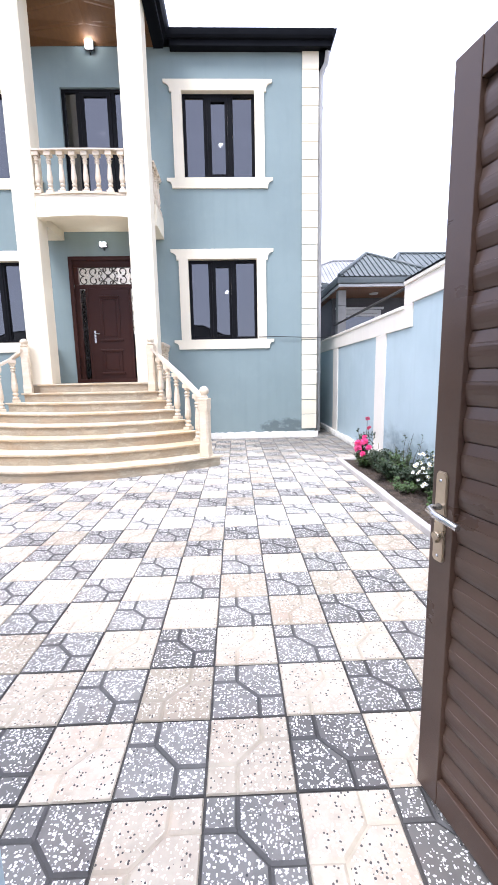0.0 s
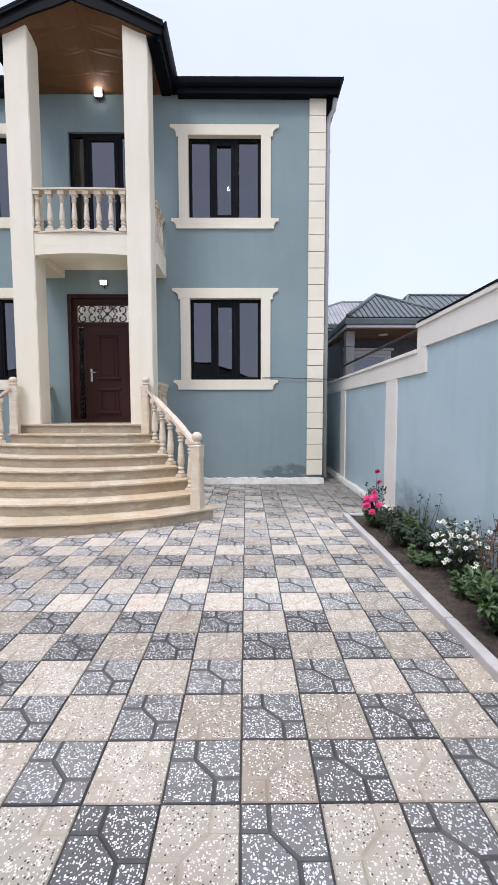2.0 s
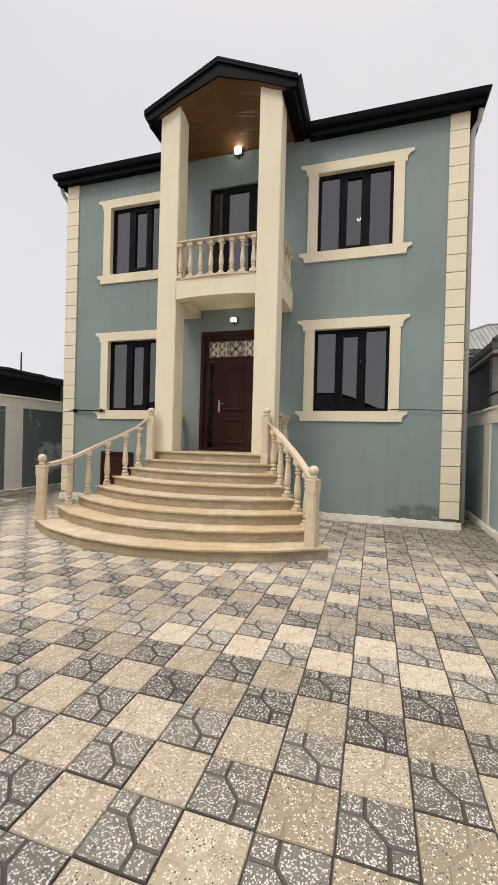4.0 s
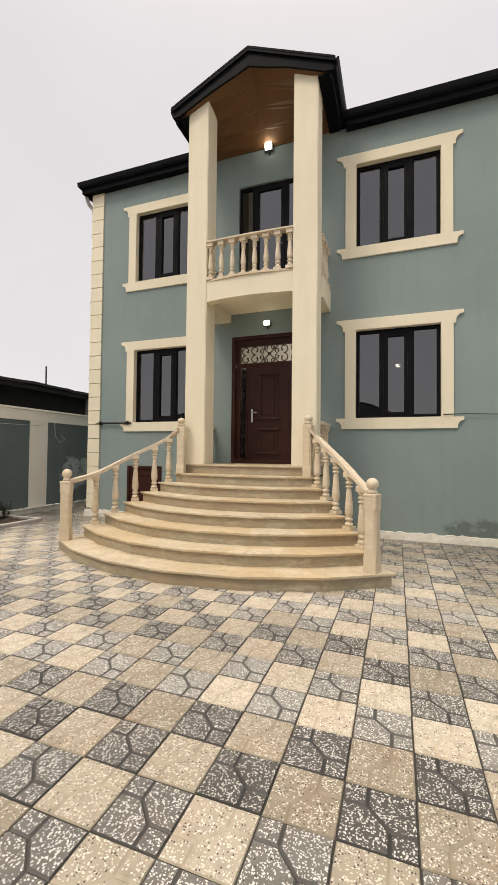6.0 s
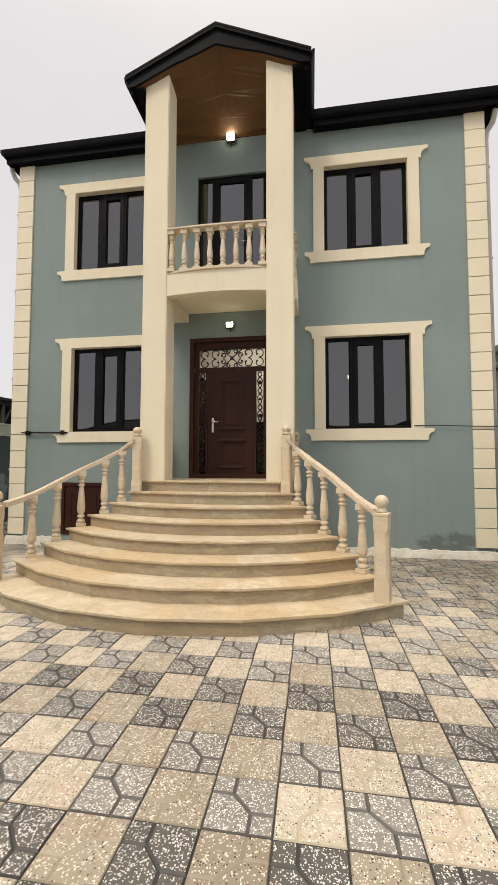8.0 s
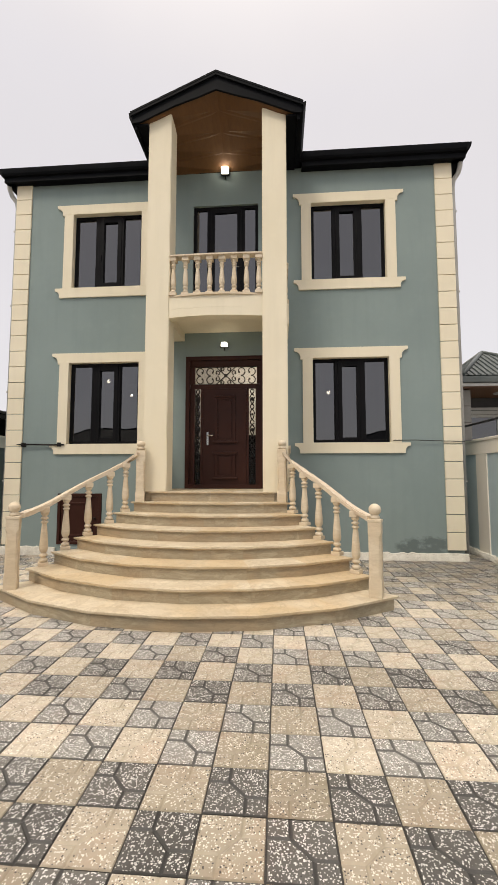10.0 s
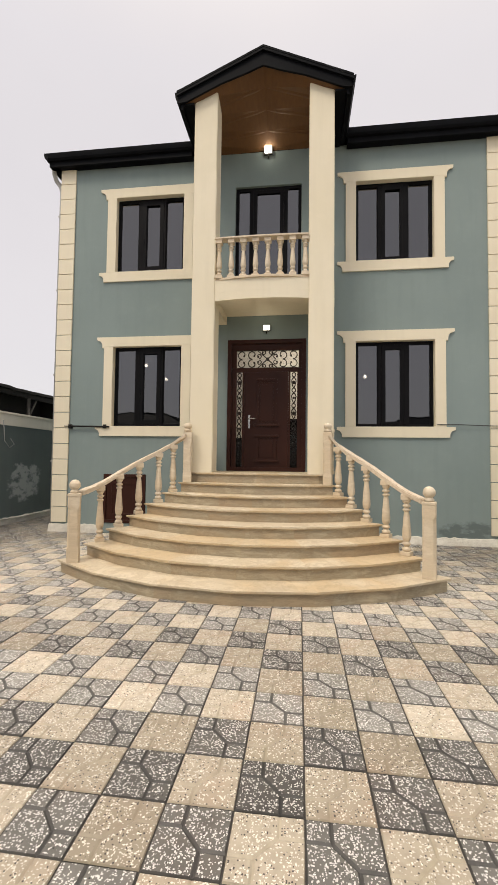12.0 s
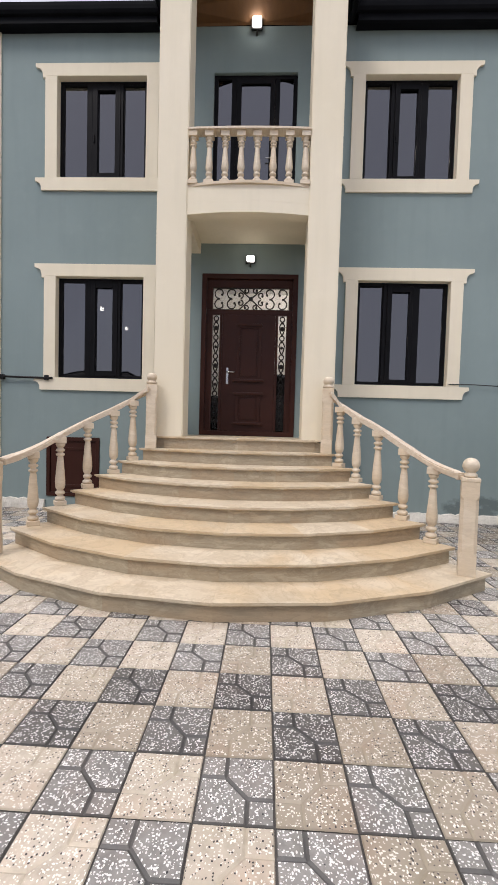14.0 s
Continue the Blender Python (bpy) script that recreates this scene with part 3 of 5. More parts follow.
for q in ((corner[0], corner[1], r2, r1), (corner[2], corner[3], r1, r2), (corner[1], corner[2], r2), (corner[3], corner[0], r1), corner[::-1]):
    rb.faces.new(q)
rb.to_mesh(roof.data)
rb.free()
GX = 1.48
for a, b in ((E[0], XC - GX), (XC + GX, E[1])):
    own("fascia", box(a + 0.03, b - 0.03, 8.74, 8.78, 7.50, 7.695, 0.004), ROOF_BLACK, house)
    own("soffit_board", box(a + 0.03, b - 0.03, 8.782, WY - 0.003, 7.515, 7.54), ROOF_BLACK, house)
    g = prism([(8.74, 7.60), (8.735, 7.72), (8.665, 7.745), (8.655, 7.735), (8.66, 7.69), (8.67, 7.64), (8.695, 7.605)], a, b, axis="x")
    own("gutter", g, ROOF_BLACK, house)
for s in (1, -1):
    xe = E[1] if s > 0 else E[0]
    o = lambda d: xe - s * d
    own("fascia", box(min(o(0.04), o(0.08)), max(o(0.04), o(0.08)), 8.785, 15.9, 7.50, 7.695), ROOF_BLACK, house)
    lo, hi = sorted((o(0.082), 1.765 if s > 0 else -6.97))
    own("soffit_board", box(lo, hi, 8.785, 15.9, 7.515, 7.54), ROOF_BLACK, house)
    g = prism([(o(0.035), 7.60), (o(0.03), 7.72), (o(-0.04), 7.745), (o(-0.05), 7.735), (o(-0.045), 7.69), (o(-0.03), 7.64), (o(0.0), 7.605)], 8.66, 15.9, axis="y")
    own("gutter", g, ROOF_BLACK, house)

# downpipes at the two corners
for s, x in ((1, 1.83), (-1, -7.04)):
    bm = tube([(x + s * 0.1, 8.86, 7.6), (x + s * 0.1, 8.9, 7.46), (x + s * 0.09, 8.97, 7.36), (x + s * 0.02, 9.03, 7.26), (x, 9.04, 7.12), (x, 9.04, 0.1)], 0.045, 10)
    p = own("downpipe", bm, GREY_PIPE, house, "pale plastic downpipe")
    for z in (1.4, 3.2, 5.0, 6.6):
        own("pipe_clip", box(x - 0.06 if s > 0 else x - 0.05, x + 0.05 if s > 0 else x + 0.06, 9.0, 9.09, z, z + 0.03, 0.004), GREY_PIPE, p)

# ---- portico: pillars, gable roof, balcony ----
PIL = ((-3.80, -3.40), (-1.83, -1.42))
slope = (8.43 - 7.77) / GX
for x0, x1 in PIL:
    bm = bmesh.new()
    zt = [8.43 - slope * abs(x - XC) - 0.235 for x in (x0, x1)]
    pts = [(x0, 1.272), (x1, 1.272), (x1, zt[1]), (x0, zt[0])]
    bm = prism(pts, 7.75, 8.13, axis="y")
    bmesh.ops.bevel(bm, geom=[e for e in bm.edges if abs(e.verts[0].co.z - e.verts[1].co.z) > 2], offset=0.012, segments=2, affect="EDGES")
    own("pillar", bm, CREAM, house, "square cream plaster pillar two storeys tall")

gable = own("portico_roof", bmesh.new(), ROOF_BLACK, house, "black metal gable roof over the balcony")
gb = bmesh.new()
for s in (1, -1):
    pts = [(XC, 8.43), (XC + s * GX, 7.77), (XC + s * GX, 7.735), (XC, 8.395)]
    prism(pts, 7.60, 10.6, gb, "y")
gb.to_mesh(gable.data)
gb.free()
for s in (1, -1):
    f = lambda d, dz: (XC + s * d, 8.393 - slope * d + dz)
    own("rake_board", prism([f(0, 0), f(GX - 0.03, 0), f(GX - 0.03, -0.16), f(GX - 0.16, -0.205), f(0.7, -0.21), f(0.3, -0.26), f(0, -0.28)], 7.64, 7.675, axis="y"), ROOF_BLACK, gable)
    own("rake_board", prism([f(0, 0.03), f(GX, 0.03), f(GX, -0.045), f(0, -0.045)], 7.605, 7.638, axis="y"), ROOF_BLACK, gable)
    xo = XC + s * GX
    g = prism([(xo - s * 0.06, 7.60), (xo - s * 0.055, 7.73), (xo + s * 0.03, 7.80), (xo + s * 0.05, 7.795), (xo + s * 0.035, 7.70), (xo, 7.62)], 7.66, 8.9, axis="y")
    own("gutter", g, ROOF_BLACK, gable)
    own("fascia", box(*sorted((xo - s * 0.06, xo - s * 0.10)), 7.68, 8.78, 7.50, 7.72), ROOF_BLACK, gable)
    pil_out = PIL[1][1] if s > 0 else PIL[0][0]
    own("side_soffit", box(*sorted((pil_out + s * 0.002, xo - s * 0.102)), 7.68, WY - 0.002, 7.57, 7.60), ROOF_BLACK, gable)
    # boards of the sloping ceiling, from the gable down to the wall
    nb = 4
    for k in range(nb):
        a, b = 7.68 + (WY - 7.68) * k / nb, 7.68 + (WY - 0.002 - 7.68) * (k + 1) / nb - 0.0003
        bm = bmesh.new()

        def lvl(d, y):
            u = (y - 7.68) / (WY - 7.68)
            return (8.19 - slope * d) * (1 - u) + (7.615 - 0.02 * d) * u

        dm = 1.35
        vs = [bm.verts.new((XC + s * d, y, lvl(d, y) + dz)) for dz in (0, 0.015) for d, y in ((0, a), (dm, a), (dm, b), (0, b))]
        for q in ((0, 1, 2, 3), (7, 6, 5, 4), (0, 4, 5, 1), (1, 5, 6, 2), (2, 6, 7, 3), (3, 7, 4, 0)):
            bm.faces.new([vs[i] for i in q])
        own("soffit_board", bm, SOFFIT, gable, "varnished brown ceiling board")

L, R = PIL[0][1], PIL[1][0]
def bow(n=14, out=0.15, y=7.765, x0=L, x1=R):
    rad = (((x1 - x0) / 2) ** 2 + out ** 2) / (2 * out)
    return [(x, y - out + rad - math.sqrt(rad ** 2 - (x - (x0 + x1) / 2) ** 2)) for x in [x0 + (x1 - x0) * k / n for k in range(n + 1)]]


balcony = own("balcony", prism(bow(out=0.08) + [(R, 8.131), (-1.385, 8.131), (-1.385, WY - 0.002), (-3.835, WY - 0.002), (-3.835, 8.131), (L, 8.131)], 4.30, 4.505), CREAM, house, "cream balcony slab with a bowed front")
own("apron", prism(bow(out=0.08) + [(x, y + 0.18) for x, y in bow(out=0.08)[::-1]], 4.16, 4.299), CREAM, balcony)
own("coping", prism(bow(out=0.115) + [(x, y + 0.2) for x, y in bow(out=0.08)[::-1]], 4.506, 4.54), CARVED, balcony, "thin stone coping")
for x0, x1 in ((-3.835, L), (R + 0.12, -1.385)):
    own("beam", box(x0, x1, 8.131, WY - 0.002, 4.14, 4.299, 0.006), CREAM, balcony)
    own("coping", box(x0 - 0.0, x1 + 0.0, 8.131, WY - 0.002, 4.506, 4.54), CARVED, balcony)


# ---- windows ----
def surround(x0, x1, z0, z1, parent):
    """Cream plaster frame with eared head and sill, proud of the wall."""
    y0, y1 = 8.885, WY - 0.001
    j = 0.185

    def ear(x, z, s, up):
        # concave ear that ends the head or the sill; s: outward
        pts = [(x + s * 0.155, z + up * 0.19), (x + s * 0.155, z + up * 0.14)]
        pts += [(x + s * (0.14 - 0.1 * math.sin(a)), z + up * (0.02 + 0.105 * math.cos(a))) for a in [math.pi / 2 * k / 6 for k in range(7)]]
        pts += [(x + s * 0.04, z - up * 0.03), (x, z - up * 0.03), (x, z)]
        return pts

    a, b = x0 - j, x1 + j
    left, right = ear(a, z1, -1, 1), ear(b, z1, 1, 1)
    head = [(x0, z1)] + left[::-1] + right + [(x1, z1)]
    own("window_head", prism(head, y0, y1, axis="y"), CREAM, parent)
    pts_l = [(a - 0.155, z0), (a - 0.155, z0 - 0.055)] + [(a - 0.06 - 0.085 * (1 - math.sin(t)), z0 - 0.06 - 0.10 * (1 - math.cos(t))) for t in [math.pi / 2 * k / 5 for k in range(6)]] + [(a - 0.06, z0 - 0.195)]
    pts_r = [(a + b - x, z) for x, z in pts_l]
    own("window_sill", prism(pts_l + pts_r[::-1], y0, y1, axis="y"), CREAM, parent)
    # plastered cheeks of the opening
    for q in ((x0, x0 + 0.006, z0, z1), (x1 - 0.006, x1, z0, z1), (x0 + 0.0061, x1 - 0.0061, z1 - 0.006, z1), (x0 + 0.0061, x1 - 0.0061, z0, z0 + 0.006)):
        own("reveal", box(q[0], q[1], y0 + 0.002, 8.999, q[2], q[3]), CREAM, parent)
    own("window_jamb", box(a, x0, y0, y1, z0 + 0.001, z1 - 0.001, 0.003), CREAM, parent)
    own("window_jamb", box(x1, b, y0, y1, z0 + 0.001, z1 - 0.001, 0.003), CREAM, parent)


def framed(x0, x1, z0, z1, y, w, d, parent, name="window_frame", mat=None):
    bm = bmesh.new()
    m = mat or BLACK_FRAME
    outer, inner = ((x0, z0), (x1, z0), (x1, z1), (x0, z1)), ((x0 + w, z0 + w), (x1 - w, z0 + w), (x1 - w, z1 - w), (x0 + w, z1 - w))
    V = [[bm.verts.new((px, yy, pz)) for px, pz in ring] for yy in (y, y + d) for ring in (outer, inner)]
    for k in range(4):
        n = (k + 1) % 4
        for u, v in ((V[0], V[1]), (V[3], V[2]), (V[2], V[0]), (V[1], V[3])):
            bm.faces.new((u[k], u[n], v[n], v[k]))
    bmesh.ops.bevel(bm, geom=[e for e in bm.edges], offset=0.004, segments=1, affect="EDGES")
    return own(name, bm, m, parent)


def pane(x0, x1, z0, z1, y, parent, mat=None):
    ob = own("pane", box(x0, x1, y, y + 0.006, z0, z1), mat or GLASS, parent, "dark tinted glass")
    ob.visible_shadow = False
    return ob


def make_window(name, x, z0, z1):
    w = thing(name, "black-framed three-light window in a cream eared surround", "window", x + WIN_W / 2, WY, z0, "house windows", "structure")
    surround(x, x + WIN_W, z0, z1, w)
    e = 0.007
    framed(x + e, x + WIN_W - e, z0 + e, z1 - e, 9.0, 0.05, 0.07, w)
    m0, m1, m2, m3 = (0.43, 0.487, 0.893, 0.985) if x > XC else (0.449, 0.53, 0.985, 1.027)
    w0, w1 = (0.078, 0.053) if x > XC else (0.086, 0.086)
    for a, b in ((m0, m1), (m2, m3)):
        own("mullion", box(x + a, x + b, 8.992, 9.06, z0 + 0.052, z1 - 0.052, 0.006), BLACK_FRAME, w)
    framed(x + m1 + 0.002, x + m2 - 0.002, z0 + 0.054, z1 - 0.054, 8.985, min(w0, w1), 0.06, w, "sash")
    own("sash_stile", box(x + m1 + 0.004, x + m1 + w0, 8.980, 9.035, z0 + 0.056, z1 - 0.056, 0.005), BLACK_FRAME, w)
    own("sash_rail", box(x + m1 + w0 + 0.001, x + m2 - w1 - 0.001, 8.981, 9.035, z1 - 0.15, z1 - 0.056, 0.005), BLACK_FRAME, w)
    framed(x + 0.053, x + m0 - 0.002, z0 + 0.054, z1 - 0.054, 9.01, 0.014, 0.04, w, "bead")
    framed(x + m3 + 0.002, x + WIN_W - 0.053, z0 + 0.054, z1 - 0.054, 9.01, 0.014, 0.04, w, "bead")
    pane(x + 0.062, x + m0 - 0.01, z0 + 0.063, z1 - 0.063, 9.03, w)
    pane(x + m1 + 0.04, x + m2 - 0.04, z0 + 0.09, z1 - 0.09, 9.025, w)
    pane(x + m3 + 0.01, x + WIN_W - 0.062, z0 + 0.063, z1 - 0.063, 9.03, w)
    own("window_handle", box(x + m1 + 0.025, x + m1 + 0.045, 8.962, 8.9795, z0 + 0.6, z0 + 0.72, 0.005), BLACK_FRAME, w)


for nm, (x, z0, z1) in WINS.items():
    make_window(nm, x, z0, z1)

# balcony door
bd = thing("door_2", "black-framed glazed balcony door with side lights", "door", XC, WY, 4.57, kind="structure")
bx0, bx1, bz0, bz1 = -3.253, -1.957, 4.572, 6.908
framed(bx0, bx1, bz0, bz1, 8.97, 0.06, 0.08, bd, "door_frame")
for a in (-2.98, -2.30):
    own("mullion", box(a, a + 0.075, 8.968, 9.03, bz0 + 0.062, bz1 - 0.062, 0.006), BLACK_FRAME, bd)
framed(-2.903, -2.302, bz0 + 0.062, bz1 - 0.062, 8.955, 0.075, 0.06, bd, "door_leaf")
pane(-2.828, -2.377, bz0 + 0.137, bz1 - 0.137, 8.985, bd)
pane(bx0 + 0.06, -2.98, bz0 + 0.06, bz1 - 0.06, 9.0, bd)
pane(-2.225, bx1 - 0.06, bz0 + 0.06, bz1 - 0.06, 9.0, bd)
own("door_handle", tube([(-2.34, 8.955, 5.62), (-2.34, 8.92, 5.62), (-2.43, 8.915, 5.62)], 0.009), CHROME, bd)

# ---- front door with wrought-iron grilles ----
fd = thing("door_1", "brown steel front door with wrought-iron grilles and glazed lights", "door", XC, WY, 1.272, kind="structure")
framed(-3.368, -1.852, 1.274, 3.828, 8.895, 0.075, 0.06, fd, "door_frame", DOOR_BROWN)
own("door_frame", box(-3.299, -1.921, 8.95, 9.02, 3.63, 3.758, 0.004), DOOR_BROWN, fd)
own("door_frame", box(-3.293, -1.927, 8.96, 9.02, 3.205, 3.285, 0.004), DOOR_BROWN, fd)
for a, b in ((-3.299, -3.197), (-3.08, -3.04), (-2.185, -2.145), (-2.015, -1.921)):
    own("door_post", box(a, b, 8.951, 9.02, 1.28, 3.204, 0.004), DOOR_BROWN, fd)
own("door_post", box(-3.299, -3.199, 8.951, 9.02, 3.286, 3.629, 0.004), DOOR_BROWN, fd)
own("door_post", box(-1.989, -1.921, 8.951, 9.02, 3.286, 3.629, 0.004), DOOR_BROWN, fd)
leaf = own("door_leaf", box(-3.038, -2.187, 8.955, 9.01, 1.30, 3.203, 0.006), DOOR_BROWN, fd)
for x0, x1, z0, z1 in ((-2.80, -2.40, 2.16, 3.04), (-2.80, -2.40, 1.47, 1.95)):
    framed(x0, x1, z0, z1, 8.938, 0.05, 0.018, leaf, "moulding", DOOR_BROWN)
    own("panel", box(x0 + 0.075, x1 - 0.075, 8.946, 8.9555, z0 + 0.075, z1 - 0.075, 0.006), DOOR_BROWN, leaf)
    for zz, wide in ((z0 - 0.02, 0.045), (z1 - 0.02, 0.005 if z0 > 2 else 0.045)):
        own("moulding", box(x0 - wide, x1 + wide, 8.915, 8.955, zz, zz + 0.045, 0.012), DOOR_BROWN, leaf)
own("lock_plate", box(-2.96, -2.92, 8.945, 8.955, 2.1, 2.36, 0.004), CHROME, leaf, "chrome lock plate")
own("door_handle", tube([(-2.94, 8.95, 2.29), (-2.94, 8.905, 2.29), (-2.925, 8.895, 2.29), (-2.82, 8.895, 2.285)], 0.011, 8), CHROME, leaf, "chrome lever handle")
pane(-3.2, -1.985, 3.285, 3.63, 9.0, fd, CLEAR)
pane(-3.198, -3.08, 1.37, 3.2, 9.0, fd, CLEAR)
pane(-2.145, -2.015, 1.37, 3.2, 9.0, fd, CLEAR)


gr = bmesh.new()
GYY, zc, xm = 8.975, 3.457, -2.594
bar = lambda pts, r=0.009: tube([(x, GYY, z) for x, z in pts], r, 6, gr)
def curl(cx, cz, r, s, u):
    """A C-scroll that leaves the middle bar, swings round the outside and ends in a bud."""
    pts = []
    for k in range(19):
        w = k / 18
        a = math.radians(-90 * u) - s * u * math.radians(300) * w
        rr = r * (1 - 0.52 * w ** 2)
        pts.append((cx + rr * math.cos(a), cz + rr * math.sin(a)))
    bar(pts, 0.011)
    ball((pts[-1][0], GYY, pts[-1][1]), 0.021, 7, 5, gr)


for s in (1, -1):
    bar([(xm - s * 0.19, zc - 0.17), (xm, zc), (xm + s * 0.19, zc + 0.17)], 0.011)
    for u in (1, -1):
        curl(xm + s * 0.295, zc + u * 0.085, 0.083, -s, u)
        curl(xm + s * 0.495, zc + u * 0.085, 0.083, -s, u)
        curl(xm + s * 0.075, zc + u * 0.13, 0.04, s, -u)
        curl(xm + s * 0.165, zc + u * 0.06, 0.045, s, u)
bar([(xm - 0.6, zc - 0.17), (xm + 0.6, zc - 0.17)], 0.008)
bar([(xm - 0.6, zc + 0.17), (xm + 0.6, zc + 0.17)], 0.008)
box(xm - 0.032, xm + 0.032, GYY - 0.016, GYY + 0.012, zc - 0.032, zc + 0.032, 0.006, gr)
own("transom_grille", gr, IRON, fd, "black wrought-iron scrollwork")
for xs, w in ((-3.139, 0.052), (-2.08, 0.057)):
    gr = bmesh.new()
    z = 3.19
    for k in range(6):
        h = 0.3
        ring = [(xs + 0.036 * math.cos(a), z - 0.045 + 0.04 * math.sin(a)) for a in [2 * math.pi * i / 12 for i in range(13)]]
        bar(ring, 0.011)
        for s in (1, -1):
            bar([(xs + s * w * 0.85 * abs(math.sin(math.pi * u)) * (1 if u < 0.5 else 0.75), z - 0.085 - u * 0.22) for u in [i / 8 for i in range(9)]], 0.011)
        ball((xs, GYY, z - 0.1), 0.022, 6, 4, gr)
        ball((xs, GYY, z - 0.195), 0.026 if k % 2 else 0.04, 6, 4, gr)
        z -= h
    own("side_grille", gr, IRON, fd, "black wrought-iron scrollwork")

# cellar hatch beside the stairs
hatch = thing("door_3", "low brown steel cellar hatch under the window", "hatch", -5.43, WY, 0.2, kind="structure")
framed(-5.868, -4.992, 0.202, 1.173, 8.90, 0.06, 0.05, hatch, "hatch_frame", DOOR_BROWN)
hl = own("hatch_leaf", box(-5.806, -5.054, 8.925, 8.96, 0.264, 1.111, 0.004), DOOR_BROWN, hatch)
framed(-5.7, -5.16, 0.36, 1.0, 8.914, 0.035, 0.012, hl, "moulding", DOOR_BROWN)
own("knob", ball((-5.12, 8.905, 0.7), 0.02, 10, 8), IRON, hl)

# ---- lamps ----
for z, hw, hh, gw, gh in ((7.57, 0.085, 0.08, 0.068, 0.063), (4.03, 0.075, 0.055, 0.06, 0.042)):
    lamp = thing("wall_lamp", "small lit black floodlight on the wall", "lamp", XC, WY, z, "entrance lamps")
    own("lamp_base", box(XC - hw, XC + hw, WY - 0.075, WY - 0.035, z - hh, z + hh, 0.008), IRON, lamp, "black lamp housing")
    own("lamp_bracket", tube([(XC, WY - 0.001, z - hh - 0.03), (XC, WY - 0.03, z - hh - 0.035), (XC, WY - 0.055, z - hh + 0.005)], 0.012, 8), IRON, lamp)
    own("lamp_glass", box(XC - gw, XC + gw, WY - 0.125, WY - 0.0755, z - gh, z + gh, 0.012), LAMP_ON if z > 5 else LAMP_DIM, lamp, "lit frosted lamp glass")
for x, y, z, top in ((-0.186, 12.59, 3.82, 4.249), (-0.22, 10.9, 6.9, 7.299), (-6.16, 11.78, 4.05, 4.249), (-6.24, 13.7, 4.05, 4.249), (-3.07, 11.04, 7.2, 7.299), (-1.7, 9.55, 4.12, 4.249)):
    lamp = thing("ceiling_lamp", "small lit ceiling lamp inside the house", "lamp", x, y, top, "room lamps")
    own("cord", tube([(x, y, top), (x, y, z)], 0.012, 6), CABLE, lamp)
    own("bulb", ball((x, y, z), 0.05, 10, 8), BULB, lamp, "lit glass bulb")
# made-up dark boxes: they stand for the dark lower hall behind the side lights
for x0, x1, top in ((-3.9, -2.95, 1.95), (-2.35, -1.4, 2.35)):
    dark_box = thing("hall_dark_box", "low dark box added in the hall to darken the door glass", "cabinet", (x0 + x1) / 2, 10.2, 1.27, "hall cabinets")
    own("body", box(x0, x1, 9.6, 10.0, 1.271, top - 0.03, 0.006), HALL_DARK, dark_box)
    own("top", box(x0 - 0.02, x1 + 0.02, 9.58, 10.02, top - 0.029, top, 0.006), HALL_DARK, dark_box)
# made-up tall block, doors included, that keeps the left side light dark
dark_block = thing("hall_dark_block", "tall dark block added in the hall to darken the left side light", "wardrobe", -3.77, 10.7, 1.27)
own("body", box(-3.975, -3.57, 10.25, 11.15, 1.271, 3.4, 0.006), HALL_DARK, dark_block)
for y0, y1 in ((10.26, 10.695), (10.705, 11.14)):
    own("door", box(-3.569, -3.55, y0, y1, 1.33, 3.37, 0.004), HALL_DARK, dark_block)
own("block_cap", box(-3.975, -3.53, 10.23, 11.17, 3.401, 3.44, 0.008), HALL_DARK, dark_block)
hall = new("hall_lamp", bpy.data.lights.new("hall_lamp", "POINT"))
hall.data.energy, hall.data.color, hall.data.shadow_soft_size = 55, (1.0, 0.93, 0.85), 0.1
hall.location = (-1.75, 9.8, 4.0)


# ---- entrance stairs ----
SX, RISE = -2.65, 0.159
# the west ends of the steps run a little wider and further back
WEST = [(2.45, 0.04), (2.26, 0.09), (2.09, 0.13), (1.90, 0.13), (1.72, 0.13), (1.51, 0.11), (1.29, 0.07), (1.04, 0.0)]
STEP = [(2.44, 6.12, 5.25), (2.22, 6.37, 5.61), (2.03, 6.63, 5.97), (1.83, 6.89, 6.33), (1.64, 7.13, 6.68), (1.45, 7.36, 7.02), (1.25, 7.56, 7.35), (1.04, 7.71, 7.66)]
FAC = 6


def nosing(k, inset=0.0, n=FAC):
    half, tip, front = STEP[k]
    half, sag = half - inset, tip - front
    rad = (STEP[k][0] ** 2 + sag ** 2) / (2 * sag)
    reach = math.asin(STEP[k][0] / rad)
    a0 = reach * (half / STEP[k][0])
    pts = [(SX + (rad - inset) * math.sin(a), front + rad - (rad - inset) * math.cos(a)) for a in [-a0 + 2 * a0 * i / n for i in range(n + 1)]]
    wide, back = WEST[k]
    return [(x, y) if x >= SX else (SX + (x - SX) * wide / STEP[k][0], y + back * ((SX - x) / STEP[k][0]) ** 2) for x, y in pts]


stairs = thing("entrance_stairs", "wide bowed beige limestone stairs of eight steps up to the door", "stairs", SX, 6.5, 0)
core = bmesh.new()
for k in range(8):
    z0, z1 = RISE * k, RISE * (k + 1)
    back = [(SX + 1.06, 7.9), (SX - 1.06, 7.9)] if k < 7 else [(SX + 1.2, 7.74), (SX + 1.2, 8.9), (SX - 1.2, 8.9), (SX - 1.2, 7.74)]
    prism(nosing(k, 0.06) + back, z0, z1 - 0.032, core)
prism([(SX - 1.16, 7.74), (SX + 1.2, 7.74), (SX + 1.2, 8.915), (SX - 1.16, 8.915)], 0, 1.08, core)
